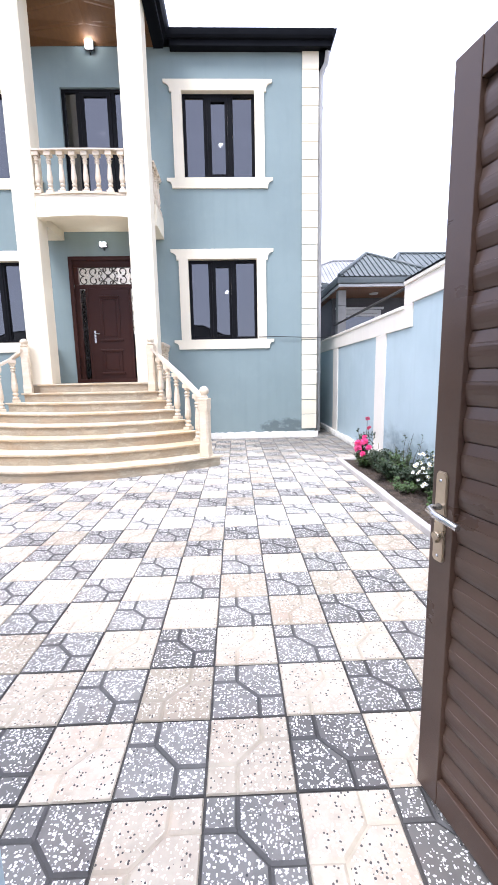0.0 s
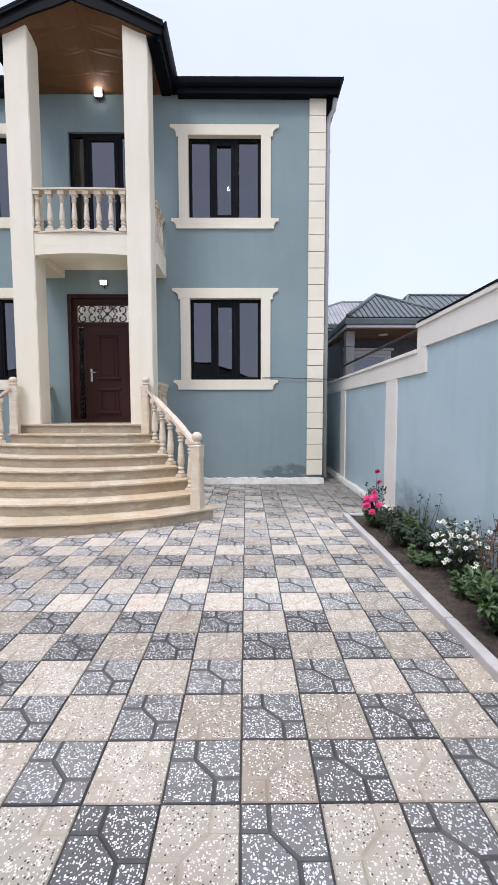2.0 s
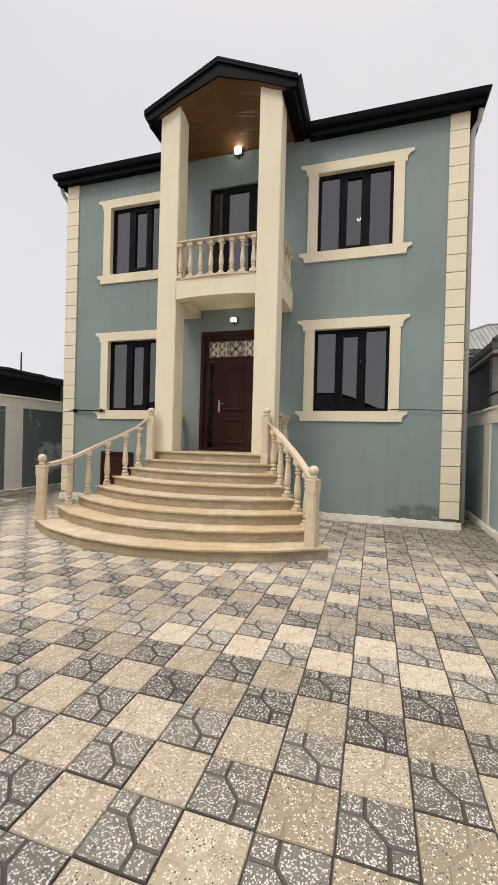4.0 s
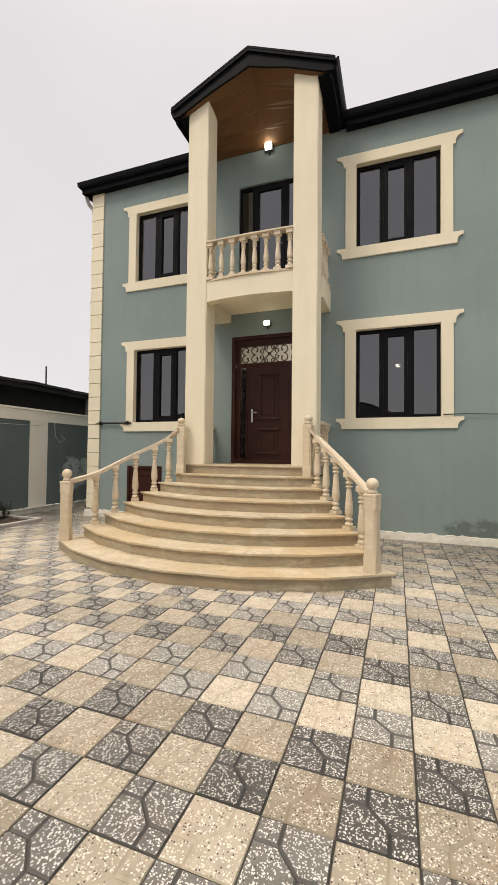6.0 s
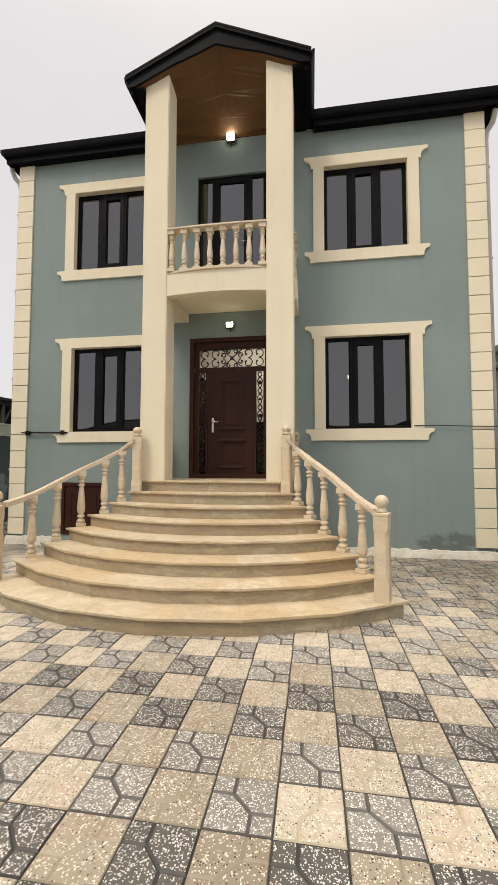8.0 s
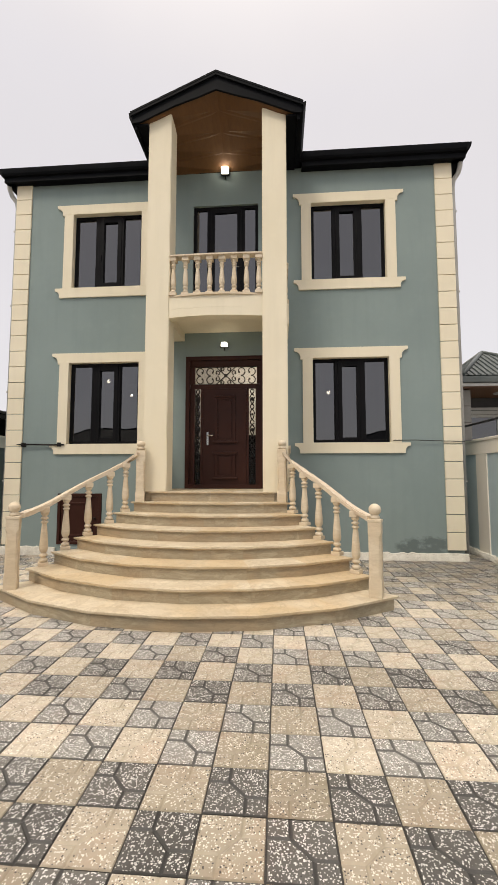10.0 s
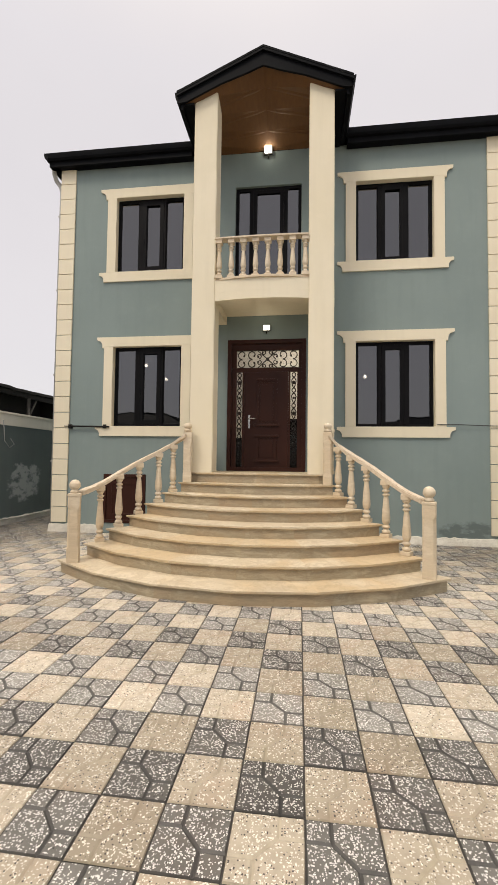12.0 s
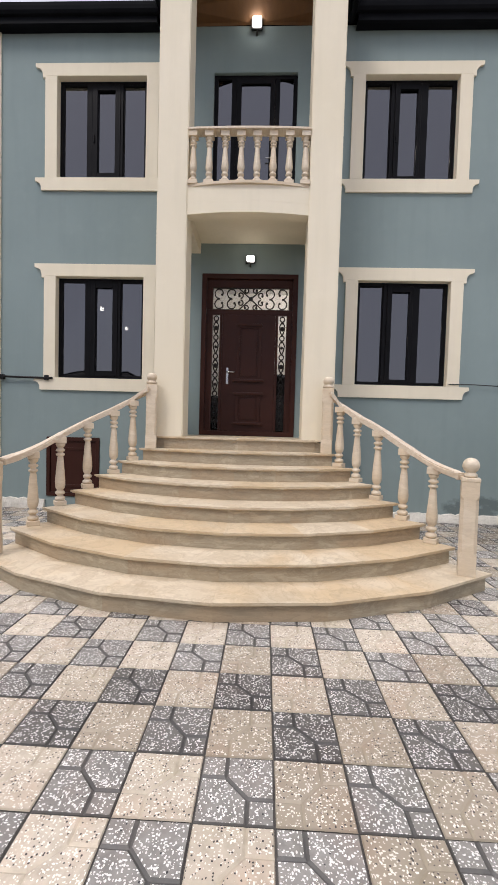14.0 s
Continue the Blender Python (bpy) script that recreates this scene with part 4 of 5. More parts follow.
own("stair_core", core, RISER_SHADED, stairs)
for k in range(8):
    z0, z1 = RISE * k, RISE * (k + 1)
    P, F, B = nosing(k), nosing(k, 0.038), nosing(k, 0.062)
    N, M = nosing(k, 0.013), nosing(k, 0.055)
    if k < 7:
        Q = nosing(k + 1, 0.055)
    else:
        Q = [(SX - 1.2 + 2.4 * i / FAC, 8.915) for i in range(FAC + 1)]
        P[0], P[-1] = (SX - 1.2, 7.715), (SX + 1.2, 7.715)
    for i in range(FAC):
        g = 0.0005
        bm = prism([(P[i][0] + g, P[i][1]), (P[i + 1][0] - g, P[i + 1][1]), (Q[i + 1][0] - g, Q[i + 1][1]), (Q[i][0] + g, Q[i][1])], z1 - 0.021, z1)
        bm.verts.ensure_lookup_table()
        front_edge = [e for e in bm.edges if {v.index for v in e.verts} in ({0, 1}, {4, 5})]
        bmesh.ops.bevel(bm, geom=front_edge, offset=0.007, segments=2, affect="EDGES")
        own("tread", bm, STONE, stairs)
        own("nosing", prism([N[i], N[i + 1], M[i + 1], M[i]], z1 - 0.031, z1 - 0.0215), STONE, stairs)
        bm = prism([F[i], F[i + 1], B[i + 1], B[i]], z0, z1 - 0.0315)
        own("riser", bm, RISER_SHADED, stairs)


# ---- balustrades ----
def baluster_mesh(h, fat=1.04):
    bm = box(-0.062, 0.062, -0.062, 0.062, 0, 0.05, 0.005)
    box(-0.056, 0.056, -0.056, 0.056, h - 0.07, h, 0.005, bm)
    prof = [(0.044, 0.052), (0.053, 0.066), (0.053, 0.086), (0.040, 0.098), (0.031, 0.106), (0.031, 0.118), (0.047, 0.128), (0.050, 0.142), (0.046, 0.156), (0.031, 0.168), (0.032, 0.18), (0.046, 0.212), (0.052, 0.26),
            (0.0525, 0.31), (0.048, 0.40), (0.041, 0.52), (0.034, 0.64), (0.029, 0.70), (0.028, 0.714), (0.043, 0.724), (0.046, 0.738), (0.042, 0.752), (0.028, 0.762), (0.028, 0.78), (0.044, 0.792), (0.048, 0.808), (0.043, 0.824), (0.028, 0.836),
            (0.029, 0.85), (0.044, 0.872), (0.049, 0.895), (0.046, 0.915)]
    lathe([(r * fat, z if z < 0.16 else 0.16 + (z - 0.16) * (h - 0.07 - 0.16) / (0.915 - 0.16)) for r, z in prof], 14, 0, 0, bm)
    return bm


def baluster(x, y, z, h, parent, turn=0.0, fat=1.04):
    bm = baluster_mesh(h, fat)
    bmesh.ops.transform(bm, matrix=pose(x, y, z, 0, 0, turn), verts=bm.verts)
    return own("baluster", bm, CARVED, parent)


def chamfered(x, y, w, levels, bm=None):
    """A post of square section whose corners are cut back by c between the given heights (z, half, c)."""
    o = bm or bmesh.new()
    rings = []
    for z, hw, c in levels:
        c = max(c, 0.002)
        rings.append([o.verts.new((x + a, y + b, z)) for a, b in ((hw - c, -hw), (hw, -hw + c), (hw, hw - c), (hw - c, hw), (-hw + c, hw), (-hw, hw - c), (-hw, -hw + c), (-hw + c, -hw))])
    for u, v in zip(rings, rings[1:]):
        for k in range(8):
            o.faces.new((u[k], u[(k + 1) % 8], v[(k + 1) % 8], v[k]))
    o.faces.new(rings[0][::-1])
    o.faces.new(rings[-1])
    return o


RUNS = {1: [(2.18, 6.07, 1.05), (2.035, 6.5, 1.13), (1.845, 6.8, 1.29), (1.635, 7.08, 1.475), (1.455, 7.34, 1.61), (1.285, 7.55, 1.755), (1.13, 7.60, 1.93)],
        -1: [(2.18, 6.07, 1.05), (2.1, 6.6, 1.15), (1.97, 6.92, 1.3), (1.78, 7.2, 1.47), (1.546, 7.42, 1.63), (1.36, 7.58, 1.77), (1.13, 7.60, 1.93)]}


def turned(bm, x, y, deg):
    bmesh.ops.transform(bm, matrix=pose(x, y, 0, 0, 0, deg) @ pose(-x, -y, 0), verts=bm.verts)
    return bm


for s in (1, -1):
    rail = thing("stair_railing", "carved beige stone stair railing with turned balusters", "railing", SX + s * 2.18, 6.03, RISE, "stair railings")
    nx, ny = SX + s * 2.18, 6.07
    nz = RISE + 0.001
    post = chamfered(nx, ny, 0.16, [(nz, 0.072, 0), (0.33, 0.072, 0), (0.37, 0.071, 0.024), (0.84, 0.071, 0.024), (0.88, 0.072, 0), (1.0, 0.072, 0), (1.005, 0.077, 0), (1.03, 0.077, 0), (1.035, 0.066, 0.01)])
    newel = own("newel_post", turned(post, nx, ny, -22 * s), CARVED, rail)
    own("ball_finial", lathe([(0.045, 1.035), (0.055, 1.045), (0.055, 1.06), (0.042, 1.075)] + [(max(0.001, 0.07 * math.sin(a)), 1.14 - 0.07 * math.cos(a)) for a in [0.6 + (math.pi - 0.6) * k / 12 for k in range(13)]], 20, nx, ny), CARVED, newel)
    ux, uy = SX + s * 1.13, 7.61
    post = chamfered(ux, uy, 0.13, [(1.114, 0.068, 0), (1.25, 0.068, 0), (1.29, 0.066, 0.022), (1.74, 0.066, 0.022), (1.78, 0.068, 0), (1.93, 0.068, 0), (1.935, 0.06, 0.01)])
    up = own("newel_post", turned(post, ux, uy, -12 * s), CARVED, rail)
    own("cap", lathe([(0.052, 1.936), (0.068, 1.95), (0.07, 1.965), (0.05, 1.978), (0.05, 1.99), (0.064, 2.005), (0.068, 2.03), (0.06, 2.058), (0.035, 2.078), (0.01, 2.084)], 18, ux, uy), CARVED, up)
    run = RUNS[s]
    for k, (half, y, top) in enumerate(run[1:-1], 2):
        baluster(SX + s * half, y, RISE * k + 0.001, top - 0.062 - RISE * k + 0.012, rail, s * -35)
    ctrl = [Vector((SX + s * half, y, top - 0.062)) for half, y, top in run]
    ctrl[0] += Vector((-s * 0.03, 0.075, 0.01))
    ctrl[-1] += Vector((0, -0.07, -0.03))
    line = []
    for i in range(len(ctrl) - 1):
        p0, p1, p2, p3 = ctrl[max(i - 1, 0)], ctrl[i], ctrl[i + 1], ctrl[min(i + 2, len(ctrl) - 1)]
        for t in (0, 0.25, 0.5, 0.75):
            line.append(0.5 * (2 * p1 + (p2 - p0) * t + (2 * p0 - 5 * p1 + 4 * p2 - p3) * t * t + (3 * p1 - p0 - 3 * p2 + p3) * t ** 3))
    line.append(ctrl[-1])
    bm = strip([tuple(p) for p in line], 0.05, 0.0, 0.062)
    bmesh.ops.bevel(bm, geom=[e for e in bm.edges if abs((e.verts[0].co - e.verts[1].co).length) > 0.07], offset=0.012, segments=2, affect="EDGES")
    own("handrail", bm, RAIL, rail, "streaked pale stone handrail")

# landing rails between pillar and wall
for s, x in ((1, -1.43), (-1, -3.79)):
    rail = thing("landing_railing", "short carved stone rail beside the front door", "railing", x, 8.5, 1.272, "landing railings")
    for y in (8.24, 8.5, 8.76):
        baluster(x, y, 1.273, 0.70, rail)
    own("handrail", box(x - 0.06, x + 0.06, 8.132, WY - 0.003, 1.974, 2.03, 0.01), RAIL, rail)

# balcony railing along the bowed front and the two sides
rail = thing("balcony_railing", "cream turned stone balusters under a thin balcony rail", "railing", XC, 7.7, 4.541)
for k in range(8):
    x = L + 0.06 + (R - L - 0.12) * k / 7
    y = 7.79
    baluster(x, y, 4.541, 0.672, rail, 0.0, 0.9)
own("handrail", strip([(x, y, 5.213) for x, y in bow(out=0.02, y=7.80, x0=L + 0.002, x1=R - 0.002)], 0.08, 0.0, 0.024), RAIL, rail)
for x in (-1.445, -3.775):
    for y in (8.22, 8.48, 8.74):
        baluster(x, y, 4.541, 0.672, rail, 0.0, 0.9)
    own("handrail", box(x - 0.06, x + 0.06, 8.132, WY - 0.003, 5.214, 5.246, 0.008), RAIL, rail)


# ---- boundary walls ----
def fence_x(name, x, out, y0, y1, segs, posts, mat, label):
    """A plastered boundary wall along y whose face stands at x; out: -1 if it faces west. segs: (y0, y1, top)."""
    w = thing(name, label, "wall", x, y0, 0, kind="structure")
    a, b = sorted((x, x - out * 0.2))
    for s0, s1, top in segs:
        own("wall_panel", box(a, b, s0, s1, -0.02, top - 0.02), mat, w)
        p, q = sorted((x, x + out * 0.025))
        own("band", box(p, q, s0, s1, top - 0.27, top - 0.021, 0.004), FENCE_CREAM, w)
        own("coping", box(min(a, p) - 0.02, max(b, q) + 0.02, s0, s1, top - 0.02, top + 0.03, 0.01), FENCE_CREAM, w)
    for s0, s1, top in posts:
        p, q = sorted((x, x + out * 0.0245))
        own("pilaster", box(p, q, s0, s1, 0.0, top - 0.271, 0.004), FENCE_CREAM, w)
    return w


east = fence_x("wall_east", 2.29, -1, 0.32, 16, [(0.32, 5.55, 2.50), (5.551, 16, 2.20)], [(6.2, 6.62, 2.2), (9.1, 9.5, 2.2), (12.2, 12.6, 2.2)], FENCE_BLUE, "light blue plastered boundary wall with cream bands and a step in its top")
own("band", box(2.265, 2.29, 5.3, 5.551, 1.93, 2.229, 0.003), FENCE_CREAM, east)
own("flashing", box(2.24, 2.56, 0.32, 5.5, 2.531, 2.55), ROOF_BLACK, east, "thin black metal flashing")
rough_base(2.19, 2.287, 6.3, 15.5, 0.09, east, 5, "y")
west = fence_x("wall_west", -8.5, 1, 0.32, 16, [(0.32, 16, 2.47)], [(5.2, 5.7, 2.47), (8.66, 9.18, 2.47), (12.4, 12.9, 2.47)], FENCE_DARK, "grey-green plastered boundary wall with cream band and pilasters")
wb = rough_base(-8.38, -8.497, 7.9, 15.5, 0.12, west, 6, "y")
south = thing("wall_south", "plastered street wall with the gateway", "wall", 0, 0.2, 0, kind="structure")
own("wall_panel", pierced(-8.7, 2.49, -0.02, 2.5, 0.2, 0.318, [(-0.24, 0.86, -0.01, 2.14)]), FENCE_BLUE, south)
north = thing("wall_north", "plain plastered wall closing the side passages", "wall", 0, 15.9, 0, kind="structure")
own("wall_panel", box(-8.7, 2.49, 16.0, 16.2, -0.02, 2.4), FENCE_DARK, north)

# rail pipe that runs behind the lower stretch of the east wall
tagged(part("rail_pipe", tube([(2.62, 5.7, -0.02), (2.62, 5.7, 2.6), (2.62, 5.8, 2.62), (2.62, 10.9, 2.62)], 0.025, 8), SHED_BLACK), "dark rail pipe behind the boundary wall", "pipe")

# ---- gate leaf, swung open into the yard ----
gate = thing("gate_door", "open dark brown louvred steel gate door", "gate", 0.795, 0.25, 0)
gate.matrix_world = pose(0.795, 0.25, 0.0, 0, 0, 104.0)
GW, GH = 0.885, 2.09
part("stile", box(GW - 0.085, GW, -0.02, 0.02, 0.02, GH, 0.003), GATE_BROWN, gate)
part("stile", box(0.0, 0.10, -0.02, 0.02, 0.02, GH, 0.003), GATE_BROWN, gate)
part("rail", box(0.101, GW - 0.086, -0.019, 0.019, GH - 0.09, GH, 0.003), GATE_BROWN, gate)
part("rail", box(0.101, GW - 0.086, -0.019, 0.019, 0.02, 0.11, 0.003), GATE_BROWN, gate)
part("backing_sheet", box(0.101, GW - 0.086, -0.014, -0.009, 0.111, GH - 0.091), GATE_BROWN, gate)
ns = 20
sp = (GH - 0.09 - 0.11) / ns
for k in range(ns):
    zt = GH - 0.09 - k * sp
    prof = [(-0.0085, zt), (-0.001, zt), (0.0002, zt - 0.001), (0.0072, zt - 0.030), (0.0072, zt - 0.0316), (0.0090, zt - 0.0326), (0.0100, zt - 0.040),
            (0.0102, zt - 0.050), (0.0093, zt - 0.064), (0.0068, zt - 0.078), (0.0030, zt - sp + 0.0035), (-0.0005, zt - sp + 0.0006), (-0.0085, zt - sp + 0.0006)]
    bm = prism(prof, 0.102, GW - 0.087, axis="x")
    part("slat", bm, GATE_BROWN, gate)
hz = 0.94
pw, pc = 0.021, GW - 0.04
outline_pl = [(pc - pw, hz - 0.135), (pc - pw + 0.008, hz - 0.143), (pc + pw - 0.008, hz - 0.143), (pc + pw, hz - 0.135), (pc + pw, hz + 0.108), (pc + pw - 0.008, hz + 0.12), (pc - pw + 0.008, hz + 0.12), (pc - pw, hz + 0.108)]
bm = prism(outline_pl, 0.0205, 0.027, axis="y")
bmesh.ops.bevel(bm, geom=[e for e in bm.edges if all(v.co.y > 0.026 for v in e.verts)], offset=0.003, segments=2, affect="EDGES")
plate = part("lock_plate", bm, STEEL, gate, "worn brass-coloured lock plate")
for z in (hz + 0.095, hz - 0.125):
    part("screw", ball((GW - 0.04, 0.027, z), 0.005, 8, 6), CHROME, plate)
bm = tube([(GW - 0.04, 0.024, hz + 0.02), (GW - 0.04, 0.055, hz + 0.02), (GW - 0.045, 0.068, hz + 0.019), (GW - 0.075, 0.072, hz + 0.012), (GW - 0.155, 0.07, hz + 0.002)], 0.0095, 10)
part("lever_handle", bm, CHROME, gate, "brushed chrome lever handle")
bm = tube([(GW - 0.04, -0.024, hz + 0.02), (GW - 0.04, -0.06, hz + 0.02), (GW - 0.05, -0.068, hz + 0.019), (GW - 0.155, -0.068, hz + 0.002)], 0.0095, 10)
part("lever_handle", bm, CHROME, gate, "brushed chrome lever handle")
bm = tube([(GW - 0.04, 0.026, hz - 0.065), (GW - 0.04, 0.04, hz - 0.065)], 0.012, 12)
box(GW - 0.046, GW - 0.034, 0.027, 0.04, hz - 0.085, hz - 0.065, 0.002, bm)
part("lock_cylinder", bm, STEEL, plate)

# ---- kerbs and flower beds ----
kerb = thing("kerb", "worn concrete kerb along the flower bed", "kerb", 1.6, 3.2, 0, kind="structure")
y = 0.33
random.seed(11)
while y < 6.2:
    y2 = min(y + 0.98, 6.24)
    dx = random.uniform(-0.006, 0.006)
    own("kerb_stone", box(1.556 + dx, 1.632 + dx, y, y2 - 0.006, -0.01, 0.06 + random.uniform(-0.004, 0.004), 0.012), KERB, kerb)
    y = y2
own("kerb_stone", box(1.645, 2.18, 6.15, 6.24, -0.01, 0.05, 0.012), KERB, kerb)
kerb_w = thing("kerb", "worn concrete kerb along the flower bed", "kerb", -7.25, 4, 0, kind="structure")
y = 0.33
while y < 7.8:
    y2 = min(y + 0.98, 7.9)
    own("kerb_stone", box(-7.30, -7.21, y, y2 - 0.006, -0.01, 0.075, 0.012), KERB, kerb_w)
    y = y2
own("kerb_stone", box(-8.36, -7.305, 7.81, 7.9, -0.01, 0.075, 0.012), KERB, kerb_w)


def soil(name, x0, x1, y0, y1, seed):
    bm = bmesh.new()
    nx, ny = max(4, int((x1 - x0) / 0.05)), int((y1 - y0) / 0.05)
    V = [[bm.verts.new((x0 + (x1 - x0) * i / nx, y0 + (y1 - y0) * j / ny, 0.032 + 0.035 * noise.noise((i * 0.35, j * 0.35, seed)) + 0.03 * noise.noise((i * 0.93, j * 0.93, seed)))) for i in range(nx + 1)] for j in range(ny + 1)]
    for j in range(ny):
        for i in range(nx):
            f = bm.faces.new((V[j][i], V[j][i + 1], V[j + 1][i + 1], V[j + 1][i]))
            f.smooth = True
    return tagged(part(name, bm, SOIL), "uneven bare brown soil of the flower bed", "soil", kind="structure")


soil("flower_bed_soil", 1.635, 2.29, 0.33, 6.16, 1)
soil("flower_bed_soil", -8.5, -7.29, 0.33, 7.82, 2)


# ---- plants ----
def leaf_into(bm, p, d, up, size, wide=0.45):
    d, side = d.normalized(), d.cross(up)
    side = side.normalized() if side.length > 1e-4 else Vector((1, 0, 0))
    n = side.cross(d).normalized()
    a, b, c = bm.verts.new(p), bm.verts.new(p + d * size * 0.5 + side * size * wide + n * size * 0.1), bm.verts.new(p + d * size * 0.5 - side * size * wide + n * size * 0.1)
    m, e = bm.verts.new(p + d * size * 0.5), bm.verts.new(p + d * size - n * size * 0.15)
    for q in ((a, b, m), (a, m, c), (m, b, e), (m, e, c)):
        bm.faces.new(q)


def rnd_dir(up=0.4):
    return Vector((random.uniform(-1, 1), random.uniform(-1, 1), random.uniform(-0.4, 1) + up)).normalized()


def blossom(p, r, petals, heart, parent, name="blossom", layers=3):
    """A flower: full and rounded like a rose, or flat with a heart, turned to the open side of the bed."""
    bm = bmesh.new()
    face = Vector((random.uniform(-0.8, 0.1), random.uniform(-0.9, 0.1), 0.7)).normalized()
    turn = Vector((0, 0, 1)).rotation_difference(face)
    for l in range(layers):
        for k in range(6 if heart is None else 9):
            a = 2 * math.pi * (k + 0.5 * l) / (6 if heart is None else 9) + random.uniform(-0.2, 0.2)
            rise = random.uniform(-0.1, 0.15) if heart else random.uniform(-0.6, 0.2) + 0.5 * l
            d = turn @ Vector((math.cos(a), math.sin(a), rise))
            leaf_into(bm, Vector(p), d, face, r * random.uniform(0.8, 1.0) * (1 - 0.08 * l), 0.6 if heart is None else 0.3)
    own(name, bm, petals, parent)
    if heart:
        own("flower_heart", ball(tuple(Vector(p) + face * r * 0.12), r * 0.28, 8, 5), heart, parent)


def bush(name, label, x, y, height, spread, stems, leaves, lmat, size, seed, z=0.03, smat=None, wide=0.42):
    random.seed(seed)
    th = thing(name, label, "plant", x, y, z)
    sb, lb, tips = bmesh.new(), bmesh.new(), []
    for k in range(stems):
        a, r = random.uniform(0, 6.283), spread * math.sqrt(random.random())
        tip = Vector((x + r * math.cos(a), y + r * math.sin(a), z + height * random.uniform(0.55, 1.0)))
        base = Vector((x + 0.25 * r * math.cos(a), y + 0.25 * r * math.sin(a), z - 0.02))
        mid = base.lerp(tip, 0.5) + Vector((random.uniform(-1, 1), random.uniform(-1, 1), 0.3)) * 0.15 * height
        pts = [base.lerp(mid, t / 3).lerp(mid.lerp(tip, t / 3), t / 3) for t in range(4)]
        tube(pts, 0.0042 * (0.6 + height), 5, sb, r1=0.0018)
        tips.append(tip)
        for i in range(leaves):
            u = random.uniform(0.2, 1.0)
            p = base.lerp(mid, u).lerp(mid.lerp(tip, u), u)
            leaf_into(lb, p + rnd_dir() * 0.02, rnd_dir(0.1), Vector((0, 0, 1)), size * random.uniform(0.6, 1.2), wide)
    own("stem", sb, smat or STEM, th)
    if leaves:
        tagged(own("foliage", lb, lmat, th), kind="stuff")
    else:
        lb.free()
    return th, tips


rose, tips = bush("rose_bush", "rose bush with bright pink and crimson blooms beside the kerb", 1.84, 5.75, 0.52, 0.16, 16, 34, LEAF_DARK, 0.042, 21)
random.seed(5)
for k, (dx, dy, dz, r, m) in enumerate([(-0.12, -0.12, 0.34, 0.075, PINK), (-0.06, -0.2, 0.38, 0.07, PINK), (-0.15, -0.2, 0.28, 0.07, PINK), (-0.02, -0.08, 0.42, 0.055, PINK), (-0.1, -0.26, 0.22, 0.05, PINK), (-0.01, -0.24, 0.3, 0.055, PINK), (0.04, 0.0, 0.68, 0.045, RED), (0.05, -0.05, 0.55, 0.045, RED)]):
    blossom((1.84 + dx, 5.75 + dy, 0.03 + dz), r, m, None, rose, layers=4)
    own("stem", tube([(1.84 + dx * 0.3, 5.75 + dy * 0.3, 0.02), (1.84 + dx * 0.8, 5.75 + dy * 0.8, 0.02 + dz * 0.6), (1.84 + dx, 5.75 + dy, 0.03 + dz)], 0.005, 5, r1=0.003), STEM, rose)

daisy, tips = bush("daisy_bush", "tall bushy plant with many small white daisies", 2.05, 3.95, 0.52, 0.24, 34, 34, LEAF_DARK, 0.035, 22)
for p in tips:
    for q in range(2):
        d = Vector((random.uniform(-0.08, 0.02), random.uniform(-0.09, 0.09), random.uniform(-0.16, 0.02)))
        blossom(tuple(p + d), 0.026, WHITE, YELLOW, daisy, "daisy", 1)
for k, (x, y, h, r) in enumerate([(2.1, 4.55, 0.2, 0.16), (1.9, 3.6, 0.2, 0.18), (1.98, 3.1, 0.3, 0.22), (1.8, 2.4, 0.3, 0.2), (2.05, 5.55, 0.25, 0.15), (2.05, 5.0, 0.3, 0.2)]):
    bush("green_weeds", "low tangle of green weeds on the soil", x, y, h, r, 24, 16, LEAF if k % 2 else LEAF_DARK, 0.045, 40 + k)
for k, (x, y, h) in enumerate([(1.95, 5.45, 0.36), (1.9, 5.3, 0.3), (1.9, 3.5, 0.3), (1.82, 3.25, 0.26)]):
    dz = thing("white_flower", "single small white daisy on a thin stalk", "flower", x, y, 0.03, "stray daisies")
    own("stem", tube([(x, y, 0.02), (x + 0.01, y, 0.03 + h * 0.6), (x - 0.01, y - 0.01, 0.03 + h)], 0.003, 5), STEM, dz)
    blossom((x - 0.01, y - 0.01, 0.03 + h), 0.028, WHITE, YELLOW, dz, "daisy", 1)
bush("green_weeds", "low dark green weeds in the bed", 1.96, 5.3, 0.3, 0.28, 46, 24, LEAF_DARK, 0.04, 23)
bush("green_weeds", "low straggling green weeds in the bed", 1.95, 4.85, 0.24, 0.3, 44, 20, LEAF_DARK, 0.045, 24)
bush("green_weeds", "low dark green weeds under the roses", 1.84, 5.62, 0.2, 0.2, 30, 18, LEAF, 0.04, 31)
bush("green_weeds", "dark green weeds against the wall", 2.1, 4.3, 0.34, 0.2, 30, 20, LEAF_DARK, 0.04, 32)
bush("green_weeds", "sparse low weeds spreading over the soil", 1.86, 4.35, 0.12, 0.24, 26, 10, LEAF, 0.04, 33)
bush("leafy_plant", "bright green leafy plant spilling over the kerb", 1.88, 3.1, 0.36, 0.26, 34, 26, LEAF, 0.07, 25, wide=0.24)
bush("leafy_plant", "bright green leafy plant beside the kerb", 1.94, 2.55, 0.4, 0.28, 34, 26, LEAF, 0.075, 26, wide=0.24)
bush("dry_plant", "tall dry brown plant with withered stalks", 2.1, 3.55, 0.75, 0.2, 14, 14, DRY, 0.04, 27, smat=DRY)
